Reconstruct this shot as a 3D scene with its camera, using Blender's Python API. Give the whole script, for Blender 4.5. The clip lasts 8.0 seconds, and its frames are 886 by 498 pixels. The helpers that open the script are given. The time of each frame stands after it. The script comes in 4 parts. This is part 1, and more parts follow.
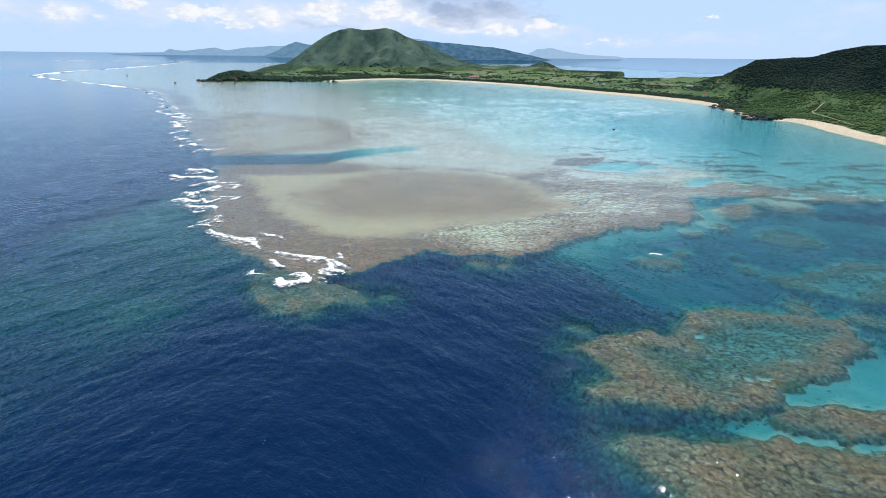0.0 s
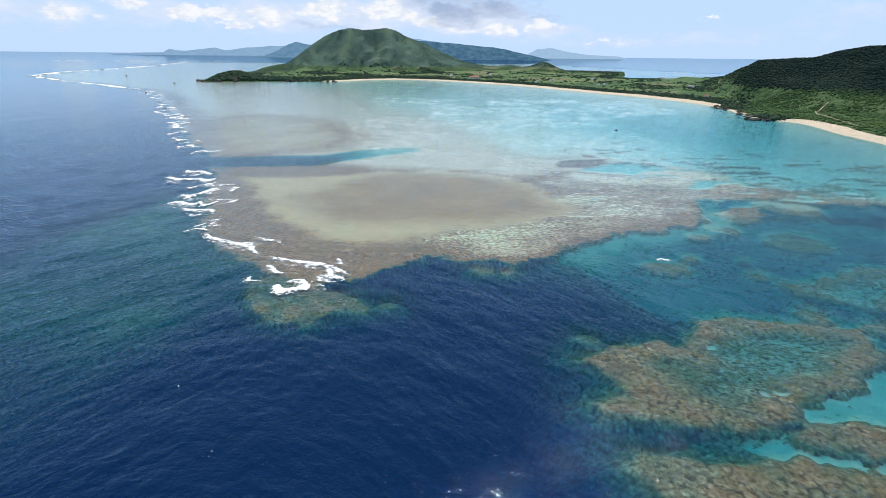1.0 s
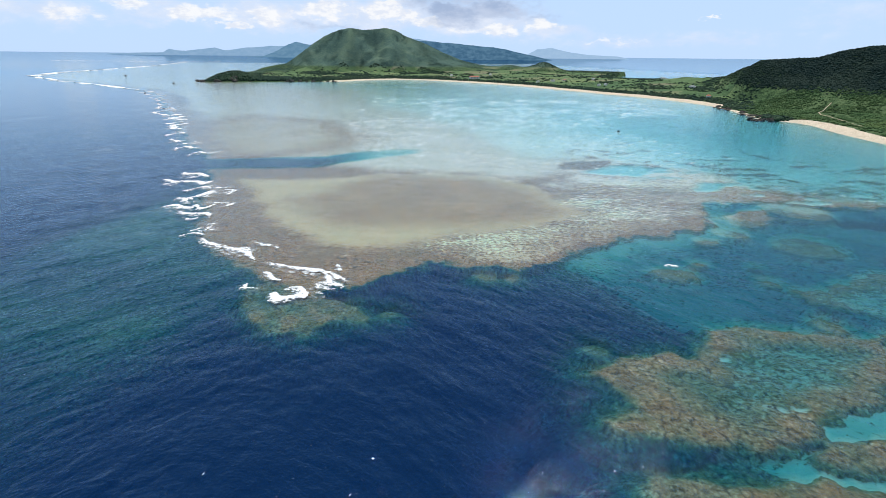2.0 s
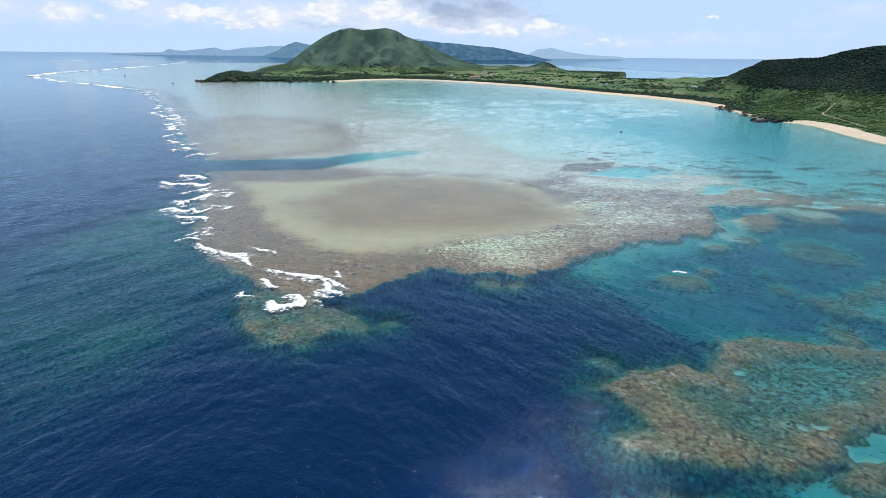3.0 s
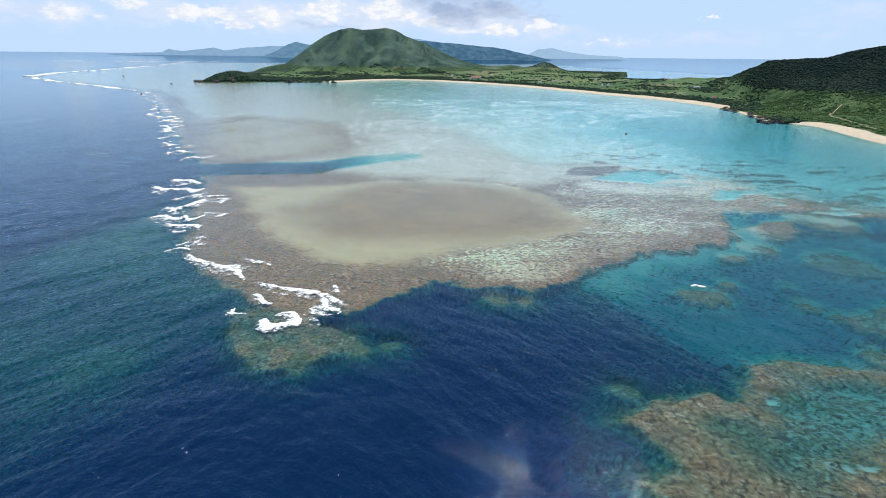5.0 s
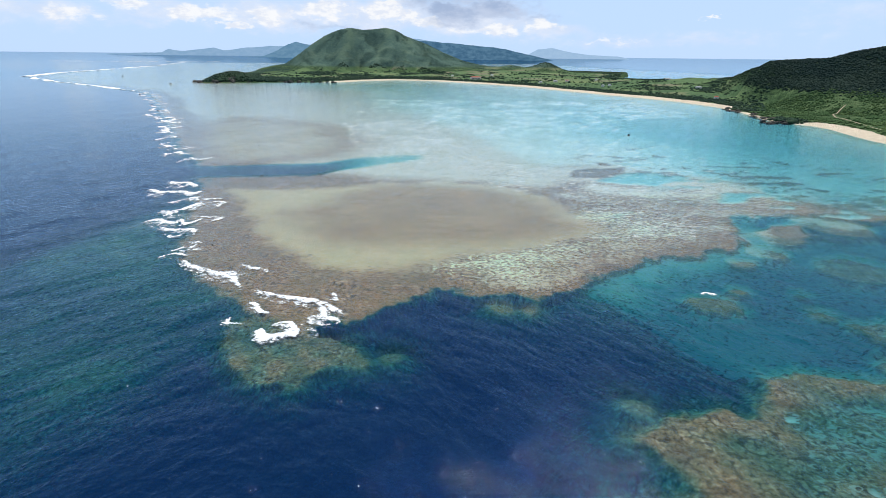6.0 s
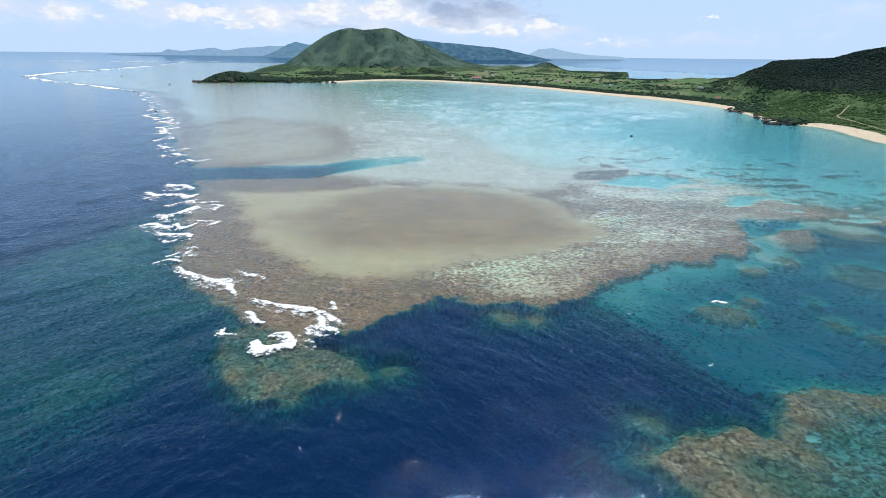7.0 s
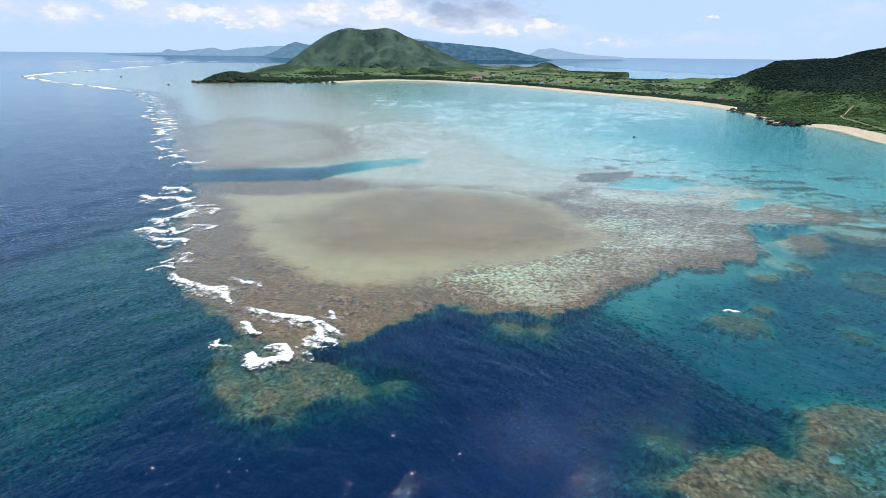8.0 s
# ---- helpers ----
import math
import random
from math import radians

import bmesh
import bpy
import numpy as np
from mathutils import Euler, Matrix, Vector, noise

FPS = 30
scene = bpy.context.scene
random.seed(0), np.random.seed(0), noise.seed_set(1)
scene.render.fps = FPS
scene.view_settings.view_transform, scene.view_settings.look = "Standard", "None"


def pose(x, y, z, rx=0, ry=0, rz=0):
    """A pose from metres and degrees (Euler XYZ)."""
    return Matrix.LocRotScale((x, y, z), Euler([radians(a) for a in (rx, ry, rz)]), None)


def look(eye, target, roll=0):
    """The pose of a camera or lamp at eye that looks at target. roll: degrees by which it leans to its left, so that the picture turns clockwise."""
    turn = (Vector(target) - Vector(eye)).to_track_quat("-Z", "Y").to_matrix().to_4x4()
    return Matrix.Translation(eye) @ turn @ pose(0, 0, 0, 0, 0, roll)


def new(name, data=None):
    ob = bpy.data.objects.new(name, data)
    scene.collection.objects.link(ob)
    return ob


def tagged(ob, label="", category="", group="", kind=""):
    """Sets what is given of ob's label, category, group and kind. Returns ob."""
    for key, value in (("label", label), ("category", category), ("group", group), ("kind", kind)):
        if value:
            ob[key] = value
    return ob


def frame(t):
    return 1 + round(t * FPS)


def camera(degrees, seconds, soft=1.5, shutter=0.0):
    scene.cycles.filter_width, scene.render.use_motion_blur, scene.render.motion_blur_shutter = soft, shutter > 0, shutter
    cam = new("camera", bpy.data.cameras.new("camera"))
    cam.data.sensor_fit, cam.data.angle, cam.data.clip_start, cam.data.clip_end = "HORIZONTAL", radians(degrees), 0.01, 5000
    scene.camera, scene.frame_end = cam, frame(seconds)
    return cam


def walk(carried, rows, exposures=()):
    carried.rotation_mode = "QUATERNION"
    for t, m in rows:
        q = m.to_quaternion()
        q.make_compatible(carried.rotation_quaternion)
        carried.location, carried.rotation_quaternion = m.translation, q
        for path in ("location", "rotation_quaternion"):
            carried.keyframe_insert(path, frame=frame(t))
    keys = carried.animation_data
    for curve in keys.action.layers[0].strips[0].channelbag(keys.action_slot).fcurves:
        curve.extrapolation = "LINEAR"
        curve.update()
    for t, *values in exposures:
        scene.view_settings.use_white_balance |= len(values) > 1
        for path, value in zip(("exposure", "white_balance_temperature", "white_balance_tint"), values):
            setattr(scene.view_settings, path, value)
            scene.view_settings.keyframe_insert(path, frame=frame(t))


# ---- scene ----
# The camera flies straight ahead over the sea, about 70 m up, at a steady 5.4 m/s.
cam = camera(82.0, 8.0, soft=0.9)
EYE = 70.0
PITCH, LEAN = -20.756, 0.596


def drone(t):
    eye = Vector((-0.752 * t, 5.336 * t + 0.0197 * t * t, EYE + 0.151 * t))
    ahead = Vector((0, math.cos(radians(PITCH)), math.sin(radians(PITCH))))
    return look(eye, eye + ahead * 100, LEAN)


walk(cam, [(0.5 * i, drone(0.5 * i)) for i in range(17)])

# ---- world and sun ----
SUN_AZIMUTH, SUN_HEIGHT = -3.0, 66.0          # degrees to the right of straight ahead, degrees above the horizon
scene.view_settings.exposure = 0.0

sun = new("sun", bpy.data.lights.new("sun", "SUN"))
sun.data.energy, sun.data.angle, sun.data.color = 4.3, radians(0.55), (1.0, 0.965, 0.9)
to_sun = Vector((math.sin(radians(SUN_AZIMUTH)) * math.cos(radians(SUN_HEIGHT)),
                 math.cos(radians(SUN_AZIMUTH)) * math.cos(radians(SUN_HEIGHT)), math.sin(radians(SUN_HEIGHT))))
sun.matrix_world = look(to_sun * 1000, (0, 0, 0))


class Nodes:
    """A short way to write node trees."""

    def __init__(self, tree):
        self.tree = tree
        tree.nodes.clear()

    def add(self, kind, inputs=None, **settings):
        node = self.tree.nodes.new(kind)
        for key, value in settings.items():
            if key == "operation":
                node.operation = value
            elif key == "use_clamp":
                node.use_clamp = value
            elif key == "data_type":
                node.data_type = value
            elif key == "blend_type":
                node.blend_type = value
            elif key == "interpolation_type":
                node.interpolation_type = value
            elif key == "attribute_name":
                node.attribute_name = value
            elif key == "distance":
                node.distance = value
        for key, value in (inputs or {}).items():
            self.put(node.inputs[key], value)
        return node

    def put(self, socket, value):
        if isinstance(value, bpy.types.NodeSocket):
            self.tree.links.new(value, socket)
        else:
            socket.default_value = value

    def math(self, op, a, b=0.0, c=0.0, clamp=False):
        node = self.add("ShaderNodeMath", {0: a, 1: b, 2: c}, operation=op, use_clamp=clamp)
        return node.outputs[0]

    def noise(self, vec, scale, detail=4.0, rough=0.55, distortion=0.0, w=None):
        node = self.add("ShaderNodeTexNoise", {"Scale": scale, "Detail": detail, "Roughness": rough, "Distortion": distortion})
        if vec is not None:
            self.put(node.inputs["Vector"], vec)
        return node.outputs["Fac"]

    def stretch(self, vec, scale, turn=0.0, shift=(0, 0, 0)):
        return self.add("ShaderNodeMapping", {"Vector": vec, "Scale": scale, "Rotation": (0, 0, radians(turn)), "Location": shift}).outputs[0]

    def step(self, x, low, high, out_low=0.0, out_high=1.0):
        return self.add("ShaderNodeMapRange", {"Value": x, "From Min": low, "From Max": high, "To Min": out_low, "To Max": out_high},
                        interpolation_type="SMOOTHSTEP").outputs[0]

    def mix(self, fac, a, b, blend="MIX"):
        node = self.add("ShaderNodeMix", data_type="RGBA", blend_type=blend)
        for socket, value in zip((node.inputs[0], node.inputs[6], node.inputs[7]), (fac, a, b)):
            self.put(socket, (*value, 1) if isinstance(value, tuple) and len(value) == 3 else value)
        return node.outputs[2]

    def ramp(self, fac, stops):
        node = self.add("ShaderNodeValToRGB", {0: fac})
        while len(node.color_ramp.elements) < len(stops):
            node.color_ramp.elements.new(0.5)
        for el, (pos, col) in zip(node.color_ramp.elements, stops):
            el.position, el.color = pos, (*col, 1)
        return node.outputs[0]

    def attr(self, name):
        return self.add("ShaderNodeAttribute", attribute_name=name).outputs["Fac"]

    def bump(self, height, distance, strength=1.0):
        return self.add("ShaderNodeBump", {"Height": height, "Distance": distance, "Strength": strength}).outputs[0]


world = bpy.data.worlds.new("sky")
scene.world = world
world.use_nodes = True
n = Nodes(world.node_tree)
sky = n.add("ShaderNodeTexSky")
sky.sky_type, sky.sun_disc = "NISHITA", False
sky.sun_elevation, sky.sun_rotation = radians(SUN_HEIGHT), radians(SUN_AZIMUTH)
sky.altitude, sky.air_density, sky.dust_density, sky.ozone_density = 60, 1.0, 0.15, 1.5
way = n.add("ShaderNodeTexCoord").outputs["Generated"]
xyz = n.add("ShaderNodeSeparateXYZ", {0: way}).outputs
azimuth = n.math("DEGREES", n.math("ARCTAN2", xyz[0], xyz[1]))
height = n.math("DEGREES", n.math("ARCSINE", xyz[2]))
spot = n.add("ShaderNodeCombineXYZ", {0: azimuth, 1: n.math("MULTIPLY", height, 1.9), 2: 0.0}).outputs[0]
billow = n.noise(spot, 0.36, 9.0, 0.55, 0.2)
fine = n.noise(n.stretch(spot, (1, 1, 1), 0, (3.7, 1.9, 0)), 0.85, 8.0, 0.6)
drift = n.noise(n.stretch(spot, (1, 1, 1), 0, (11.3, 5.9, 0)), 0.30, 7.0, 0.6)
lift = n.noise(n.stretch(spot, (1, 1, 1), 0, (23.1, 8.7, 0)), 0.38, 7.0, 0.6)


def bank_of(clouds):
    """Soft lobes where cloud stands: azimuth, height, half width, half height, strength."""
    total = None
    for a, h, wa, wh, s in clouds:
        da = n.math("DIVIDE", n.math("SUBTRACT", n.math("ADD", azimuth, n.math("MULTIPLY", n.math("SUBTRACT", drift, 0.5), 9.0)), a), wa)
        dh = n.math("DIVIDE", n.math("SUBTRACT", n.math("ADD", height, n.math("MULTIPLY", n.math("SUBTRACT", lift, 0.5), 2.6)), h), wh)
        g = n.math("MULTIPLY", s, n.math("POWER", 2.718, n.math("MULTIPLY", -1.0, n.math("ADD", n.math("POWER", da, 2.0), n.math("POWER", dh, 2.0)))))
        total = g if total is None else n.math("MAXIMUM", total, g)
    return total


# a thin veil, bright cumulus heads, and the grey base of the large cloud
veil = bank_of([(-36, 3.2, 7, 1.5, 0.75), (-27, 3.6, 6, 1.5, 0.8), (-17, 3.6, 8, 1.7, 1.0), (-7, 4.0, 9, 2.0, 1.0), (3, 3.2, 8, 1.6, 1.0), (10, 2.4, 5, 1.1, 0.8),
                (20, 1.6, 16, 0.9, 0.55), (36, 3.6, 8, 1.2, 0.5), (-14, 9, 32, 3.0, 0.9)])
heads = bank_of([(-34, 3.1, 3.2, 0.8, 0.7), (-29.4, 4.2, 2.2, 0.8, 0.8), (-23.6, 3.6, 3.2, 0.9, 1.05), (-20.9, 2.6, 1.5, 0.6, 0.95), (-17.2, 3.4, 2.6, 0.9, 1.05),
                 (-12.5, 4.1, 3.6, 0.9, 0.9), (-5.9, 4.15, 2.6, 1.05, 1.2), (-2.6, 3.2, 3.4, 0.6, 0.9), (9.4, 2.9, 2.2, 0.7, 0.8), (4.5, 2.5, 4.2, 0.55, 0.85),
                 (25.9, 3.45, 1.5, 0.2, 0.85), (16, 1.7, 5, 0.35, 0.55)])
veil_cover = n.step(n.math("ADD", n.math("MULTIPLY", veil, 0.8), n.math("MULTIPLY", billow, 0.9)), 0.60, 1.25)
head_cover = n.step(n.math("ADD", n.math("MULTIPLY", heads, 0.8), n.math("ADD", n.math("MULTIPLY", billow, 0.6), n.math("MULTIPLY", fine, 0.45))), 0.80, 1.16)
grey = bank_of([(1.2, 4.2, 3.6, 1.1, 1.2), (4.8, 4.6, 4.2, 1.0, 1.2), (0.5, 3.2, 3.4, 0.5, 0.85), (-1.8, 5.2, 2.6, 0.6, 0.9), (2, 6.5, 7, 1.8, 1.2), (-12, 2.7, 4.0, 0.45, 0.6), (9, 3.6, 2.6, 0.5, 0.6)])
grey = n.step(n.math("ADD", grey, n.math("MULTIPLY", fine, 0.9)), 0.55, 1.55)
haze = n.step(height, 62.0, 4.0)
low_air = n.mix(n.step(height, 4.0, 20.0), (5.8, 7.85, 11.0), (4.5, 7.3, 11.4))
air = n.mix(n.math("MULTIPLY", haze, 0.95), sky.outputs[0], low_air)
final = n.mix(n.math("MULTIPLY", veil_cover, 0.85), air, n.mix(n.step(drift, 0.35, 0.65), (7.3, 8.2, 10.0), (8.6, 9.1, 10.3)))
final = n.mix(n.math("MULTIPLY", head_cover, 0.9), final, n.mix(n.step(fine, 0.38, 0.58), (8.3, 8.8, 9.9), (10.2, 10.3, 10.5)))
final = n.mix(n.math("MULTIPLY", grey, 0.9), final, n.mix(n.step(lift, 0.35, 0.65), (3.7, 4.8, 7.0), (5.6, 6.5, 8.4)))
back = n.add("ShaderNodeBackground", {"Color": final, "Strength": 0.095})
n.add("ShaderNodeOutputWorld", {"Surface": back.outputs[0]})

# ---- materials ----


def material(name):
    m = bpy.data.materials.new(name)
    m.use_nodes = True
    return m, Nodes(m.node_tree)


def finish(n, colour, rough=0.8, normal=None, metal=0.0, specular=0.3):
    bsdf = n.add("ShaderNodeBsdfPrincipled", {"Roughness": rough, "Metallic": metal, "Specular IOR Level": specular})
    n.put(bsdf.inputs["Base Color"], (*colour, 1) if isinstance(colour, tuple) else colour)
    if normal is not None:
        n.put(bsdf.inputs["Normal"], normal)
    n.add("ShaderNodeOutputMaterial", {"Surface": bsdf.outputs[0]})


def seabed_material():
    m, n = material("reef_and_sand")
    p = n.add("ShaderNodeNewGeometry").outputs["Position"]
    flat = n.stretch(p, (1, 1, 0.0))
    # living and dead coral: brown, ochre and dull olive heads
    c1 = n.noise(flat, 1.1, 8.0, 0.74, 0.4)
    c2 = n.noise(flat, 0.07, 6.0, 0.65)
    c3 = n.noise(flat, 0.22, 5.0, 0.6)
    mixed = n.math("ADD", n.math("MULTIPLY", c1, 0.7), n.math("MULTIPLY", c3, 0.3))
    coral = n.ramp(mixed, [(0.37, (0.030, 0.019, 0.012)), (0.46, (0.215, 0.133, 0.077)), (0.54, (0.35, 0.232, 0.142)), (0.66, (0.64, 0.52, 0.39))])
    heads = n.add("ShaderNodeTexVoronoi", {"Vector": n.add("ShaderNodeVectorMath", {0: flat, 1: n.add("ShaderNodeTexNoise", {"Vector": flat, "Scale": 0.5, "Detail": 3.0}).outputs["Color"]}).outputs[0], "Scale": 0.75})
    gap = n.math("MULTIPLY", n.step(heads.outputs["Distance"], 0.42, 0.78), n.step(c3, 0.38, 0.58))
    coral = n.mix(n.math("MULTIPLY", gap, 0.8), coral, (0.035, 0.026, 0.02))
    coral = n.mix(n.step(c2, 0.42, 0.66, 0.0, 0.35), coral, (0.20, 0.165, 0.09))
    coral = n.mix(n.step(n.noise(n.stretch(p, (0.05, 0.12, 0), 12), 1.0, 6.0, 0.65), 0.52, 0.68, 0.0, 0.5), coral, (0.105, 0.078, 0.06))
    # sand, white coral grit to ochre
    s1 = n.noise(flat, 0.03, 7.0, 0.62)
    s2 = n.noise(n.stretch(p, (0.06, 0.28, 0), 10), 1.0, 7.0, 0.65)
    sand = n.ramp(s1, [(0.3, (0.295, 0.195, 0.105)), (0.7, (0.385, 0.265, 0.145))])
    sand = n.mix(n.step(s2, 0.38, 0.68, 0.0, 0.5), sand, (0.19, 0.145, 0.09))
    sand = n.mix(n.step(c1, 0.56, 0.64, 0.0, 0.35), sand, (0.13, 0.10, 0.065))
    white = n.mix(n.noise(flat, 0.12, 6.0), (0.50, 0.50, 0.45), (0.62, 0.62, 0.57))
    sand = n.mix(n.attr("pale"), sand, n.mix(n.noise(flat, 0.2, 6.0), (0.40, 0.31, 0.185), (0.51, 0.42, 0.27)))
    sand = n.mix(n.attr("white"), sand, white)
    # coral heads stand in the sand in patches
    patch = n.noise(n.stretch(p, (0.6, 0.85, 0), 14), 1.0, 4.0, 0.6, 0.8)
    wide = n.noise(n.stretch(p, (0.018, 0.05, 0), 8), 1.0, 5.0, 0.6, 0.4)
    spread = n.math("ADD", n.math("MULTIPLY", n.math("SUBTRACT", patch, 0.5), 1.7), n.math("MULTIPLY", n.math("SUBTRACT", wide, 0.5), 0.7))
    colour = n.mix(n.step(n.math("ADD", n.attr("sand"), spread), 0.40, 0.62), coral, sand)
    # pale grit in a net between close coral heads
    mesh_of = n.add("ShaderNodeTexVoronoi", {"Vector": n.add("ShaderNodeVectorMath", {0: n.stretch(p, (1, 1.25, 0), 20), 1: n.add("ShaderNodeTexNoise", {"Vector": flat, "Scale": 0.35, "Detail": 4.0}).outputs["Color"]}).outputs[0], "Scale": 0.72})
    grit = n.math("ADD", mesh_of.outputs["Distance"], n.math("ADD", n.math("MULTIPLY", n.math("SUBTRACT", c1, 0.5), 0.9), n.math("MULTIPLY", n.math("SUBTRACT", wide, 0.5), 0.8)))
    netted = n.step(n.math("ADD", grit, n.math("MULTIPLY", n.attr("lattice"), 0.52)), 0.78, 1.00)
    colour = n.mix(n.math("MULTIPLY", netted, n.step(n.attr("lattice"), 0.02, 0.2)), colour, n.mix(n.noise(flat, 0.3, 5.0), (0.50, 0.53, 0.36), (0.70, 0.74, 0.56)))
    finish(n, colour, 0.9, n.bump(mixed, 1.2, 0.8), specular=0.1)
    return m


def water_material():
    """Clear sea water over the bed: what comes through is dimmed by the depth, the deep gives back its blue."""
    m, n = material("sea_water")
    p = n.add("ShaderNodeNewGeometry").outputs["Position"]
    # the crests bend round the tip of the reef
    px = n.add("ShaderNodeSeparateXYZ", {0: p}).outputs
    off = n.math("ADD", px[0], 45.0)
    run = n.math("ADD", px[1], n.math("SQRT", n.math("ADD", n.math("MULTIPLY", off, off), 1600.0)))
    run = n.math("MULTIPLY", run, 0.8)
    q = n.add("ShaderNodeCombineXYZ", {0: px[0], 1: run, 2: 0.0}).outputs[0]
    wind = n.noise(n.stretch(q, (0.42, 0.55, 0)), 1.0, 2.0, 0.45, 0.5)
    chop = n.noise(n.stretch(q, (1.6, 2.2, 0)), 1.0, 1.2, 0.45, 0.5)
    gust = n.noise(n.stretch(q, (0.012, 0.02, 0)), 1.0, 3.0, 0.5)
    calm = n.attr("calm")
    # water stands deeper under a crest, exaggerated to paint in light gathered by ripples
    lift = n.math("ADD", n.math("MULTIPLY", n.math("SUBTRACT", wind, 0.5), 1.4), n.math("MULTIPLY", n.math("SUBTRACT", chop, 0.5), 0.7))
    d = n.math("MAXIMUM", n.math("ADD", n.attr("depth"), lift), 0.15)
    t = [n.math("POWER", 2.718, n.math("MULTIPLY", d, -k)) for k in (0.29, 0.074, 0.053)]
    clear = n.add("ShaderNodeCombineColor", {0: t[0], 1: t[1], 2: t[2]}).outputs[0]
    murk = n.math("SUBTRACT", 1.0, t[1])
    deep = n.mix(n.noise(n.stretch(p, (0.004, 0.008, 0), 20), 1.0, 3.0), (0.0001, 0.0108, 0.044), (0.0002, 0.0155, 0.058))
    body = n.mix(murk, (0, 0, 0), deep)
    through_it = n.add("ShaderNodeBsdfTransparent", {"Color": clear})
    glow = n.add("ShaderNodeBsdfDiffuse", {"Color": body})
    under = n.add("ShaderNodeAddShader", {0: through_it.outputs[0], 1: glow.outputs[0]})
    h = n.math("ADD", n.math("MULTIPLY", wind, 0.26), n.math("MULTIPLY", chop, n.step(gust, 0.3, 0.7, 0.080, 0.128)))
    normal = n.bump(n.math("MULTIPLY", h, calm), 1.0, 1.0)
    gloss = n.add("ShaderNodeBsdfGlossy", {"Roughness": 0.08, "Normal": normal, "Color": (0.80, 0.93, 1, 1)})
    gloss.distribution = "BECKMANN"
    fresnel = n.add("ShaderNodeFresnel", {"IOR": 1.333, "Normal": normal})
    n.put(glow.inputs["Normal"], normal)
    mixed = n.add("ShaderNodeMixShader", {0: fresnel.outputs[0], 1: under.outputs[0], 2: gloss.outputs[0]})
    n.add("ShaderNodeOutputMaterial", {"Surface": mixed.outputs[0]})
    return m


def land_material():
    m, n = material("grass_fields_and_beach_sand")
    p = n.add("ShaderNodeNewGeometry").outputs["Position"]
    plot = n.add("ShaderNodeTexVoronoi", {"Vector": n.stretch(p, (0.010, 0.019, 0), 24), "Scale": 1.0, "Randomness": 0.75}, distance="CHEBYCHEV")
    pick = n.add("ShaderNodeSeparateColor", {0: plot.outputs["Color"]}).outputs[0]
    # crop and scrub greens are shifted to blue, to paint in some haze
    crop = n.ramp(pick, [(0.0, (0.065, 0.120, 0.058)), (0.3, (0.135, 0.200, 0.088)), (0.5, (0.092, 0.155, 0.068)), (0.72, (0.195, 0.245, 0.108)), (0.9, (0.22, 0.195, 0.13)), (1.0, (0.13, 0.195, 0.082))])
    row = n.noise(n.stretch(p, (0.05, 0.4, 0), 24), 1.0, 4.0)
    crop = n.mix(n.step(row, 0.35, 0.7, 0.0, 0.4), crop, (0.06, 0.11, 0.03))
    scrub1 = n.noise(p, 0.12, 8.0, 0.72)
    scrub = n.ramp(n.math("ADD", n.math("MULTIPLY", scrub1, 0.65), n.math("MULTIPLY", n.noise(p, 0.018, 4.0, 0.55), 0.35)), [(0.40, (0.018, 0.040, 0.018)), (0.49, (0.058, 0.102, 0.040)), (0.57, (0.105, 0.152, 0.066))])
    green = n.mix(n.attr("field"), scrub, crop)
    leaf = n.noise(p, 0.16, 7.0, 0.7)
    # hill ground is painted dark, with a cloud shadow in its colour
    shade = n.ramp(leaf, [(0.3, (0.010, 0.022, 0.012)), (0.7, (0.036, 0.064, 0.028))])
    # mountain ground: haze is put into the colour as a lighter, bluer green
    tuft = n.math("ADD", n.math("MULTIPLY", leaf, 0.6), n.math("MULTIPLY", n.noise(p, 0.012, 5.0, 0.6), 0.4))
    hazed_slope = n.ramp(tuft, [(0.34, (0.044, 0.086, 0.074)), (0.5, (0.076, 0.130, 0.100)), (0.62, (0.128, 0.185, 0.130))])
    # turf on the spurs is painted lighter, as sunlit ridges between dark ravines
    hazed_slope = n.mix(n.math("MULTIPLY", n.attr("grass"), 0.55), hazed_slope, n.ramp(leaf, [(0.3, (0.095, 0.15, 0.088)), (0.7, (0.155, 0.205, 0.125))]))
    shade = n.mix(n.attr("slope"), shade, hazed_slope)
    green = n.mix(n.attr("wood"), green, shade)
    grain = n.noise(p, 0.25, 7.0, 0.6)
    sand = n.ramp(grain, [(0.3, (0.60, 0.48, 0.34)), (0.7, (0.74, 0.63, 0.48))])
    sand = n.mix(n.step(n.noise(n.stretch(p, (0.03, 0.03, 0.2)), 1.0, 4.0), 0.45, 0.7, 0, 0.5), sand, (0.62, 0.52, 0.38))
    rocky = n.ramp(n.noise(p, 0.4, 7.0, 0.65), [(0.3, (0.03, 0.026, 0.022)), (0.7, (0.14, 0.115, 0.09))])
    edge = n.math("ADD", n.attr("beach"), n.math("MULTIPLY", n.math("SUBTRACT", grain, 0.5), 0.5))
    colour = n.mix(n.step(edge, 0.4, 0.6), green, sand)
    colour = n.mix(n.step(n.math("ADD", n.attr("rock"), n.math("MULTIPLY", n.math("SUBTRACT", grain, 0.5), 0.8)), 0.45, 0.65), colour, rocky)
    finish(n, colour, 0.92, n.bump(n.math("ADD", n.math("ADD", scrub1, grain), n.noise(p, 0.5, 5.0, 0.6)), 2.2, 0.8), specular=0.05)
    return m


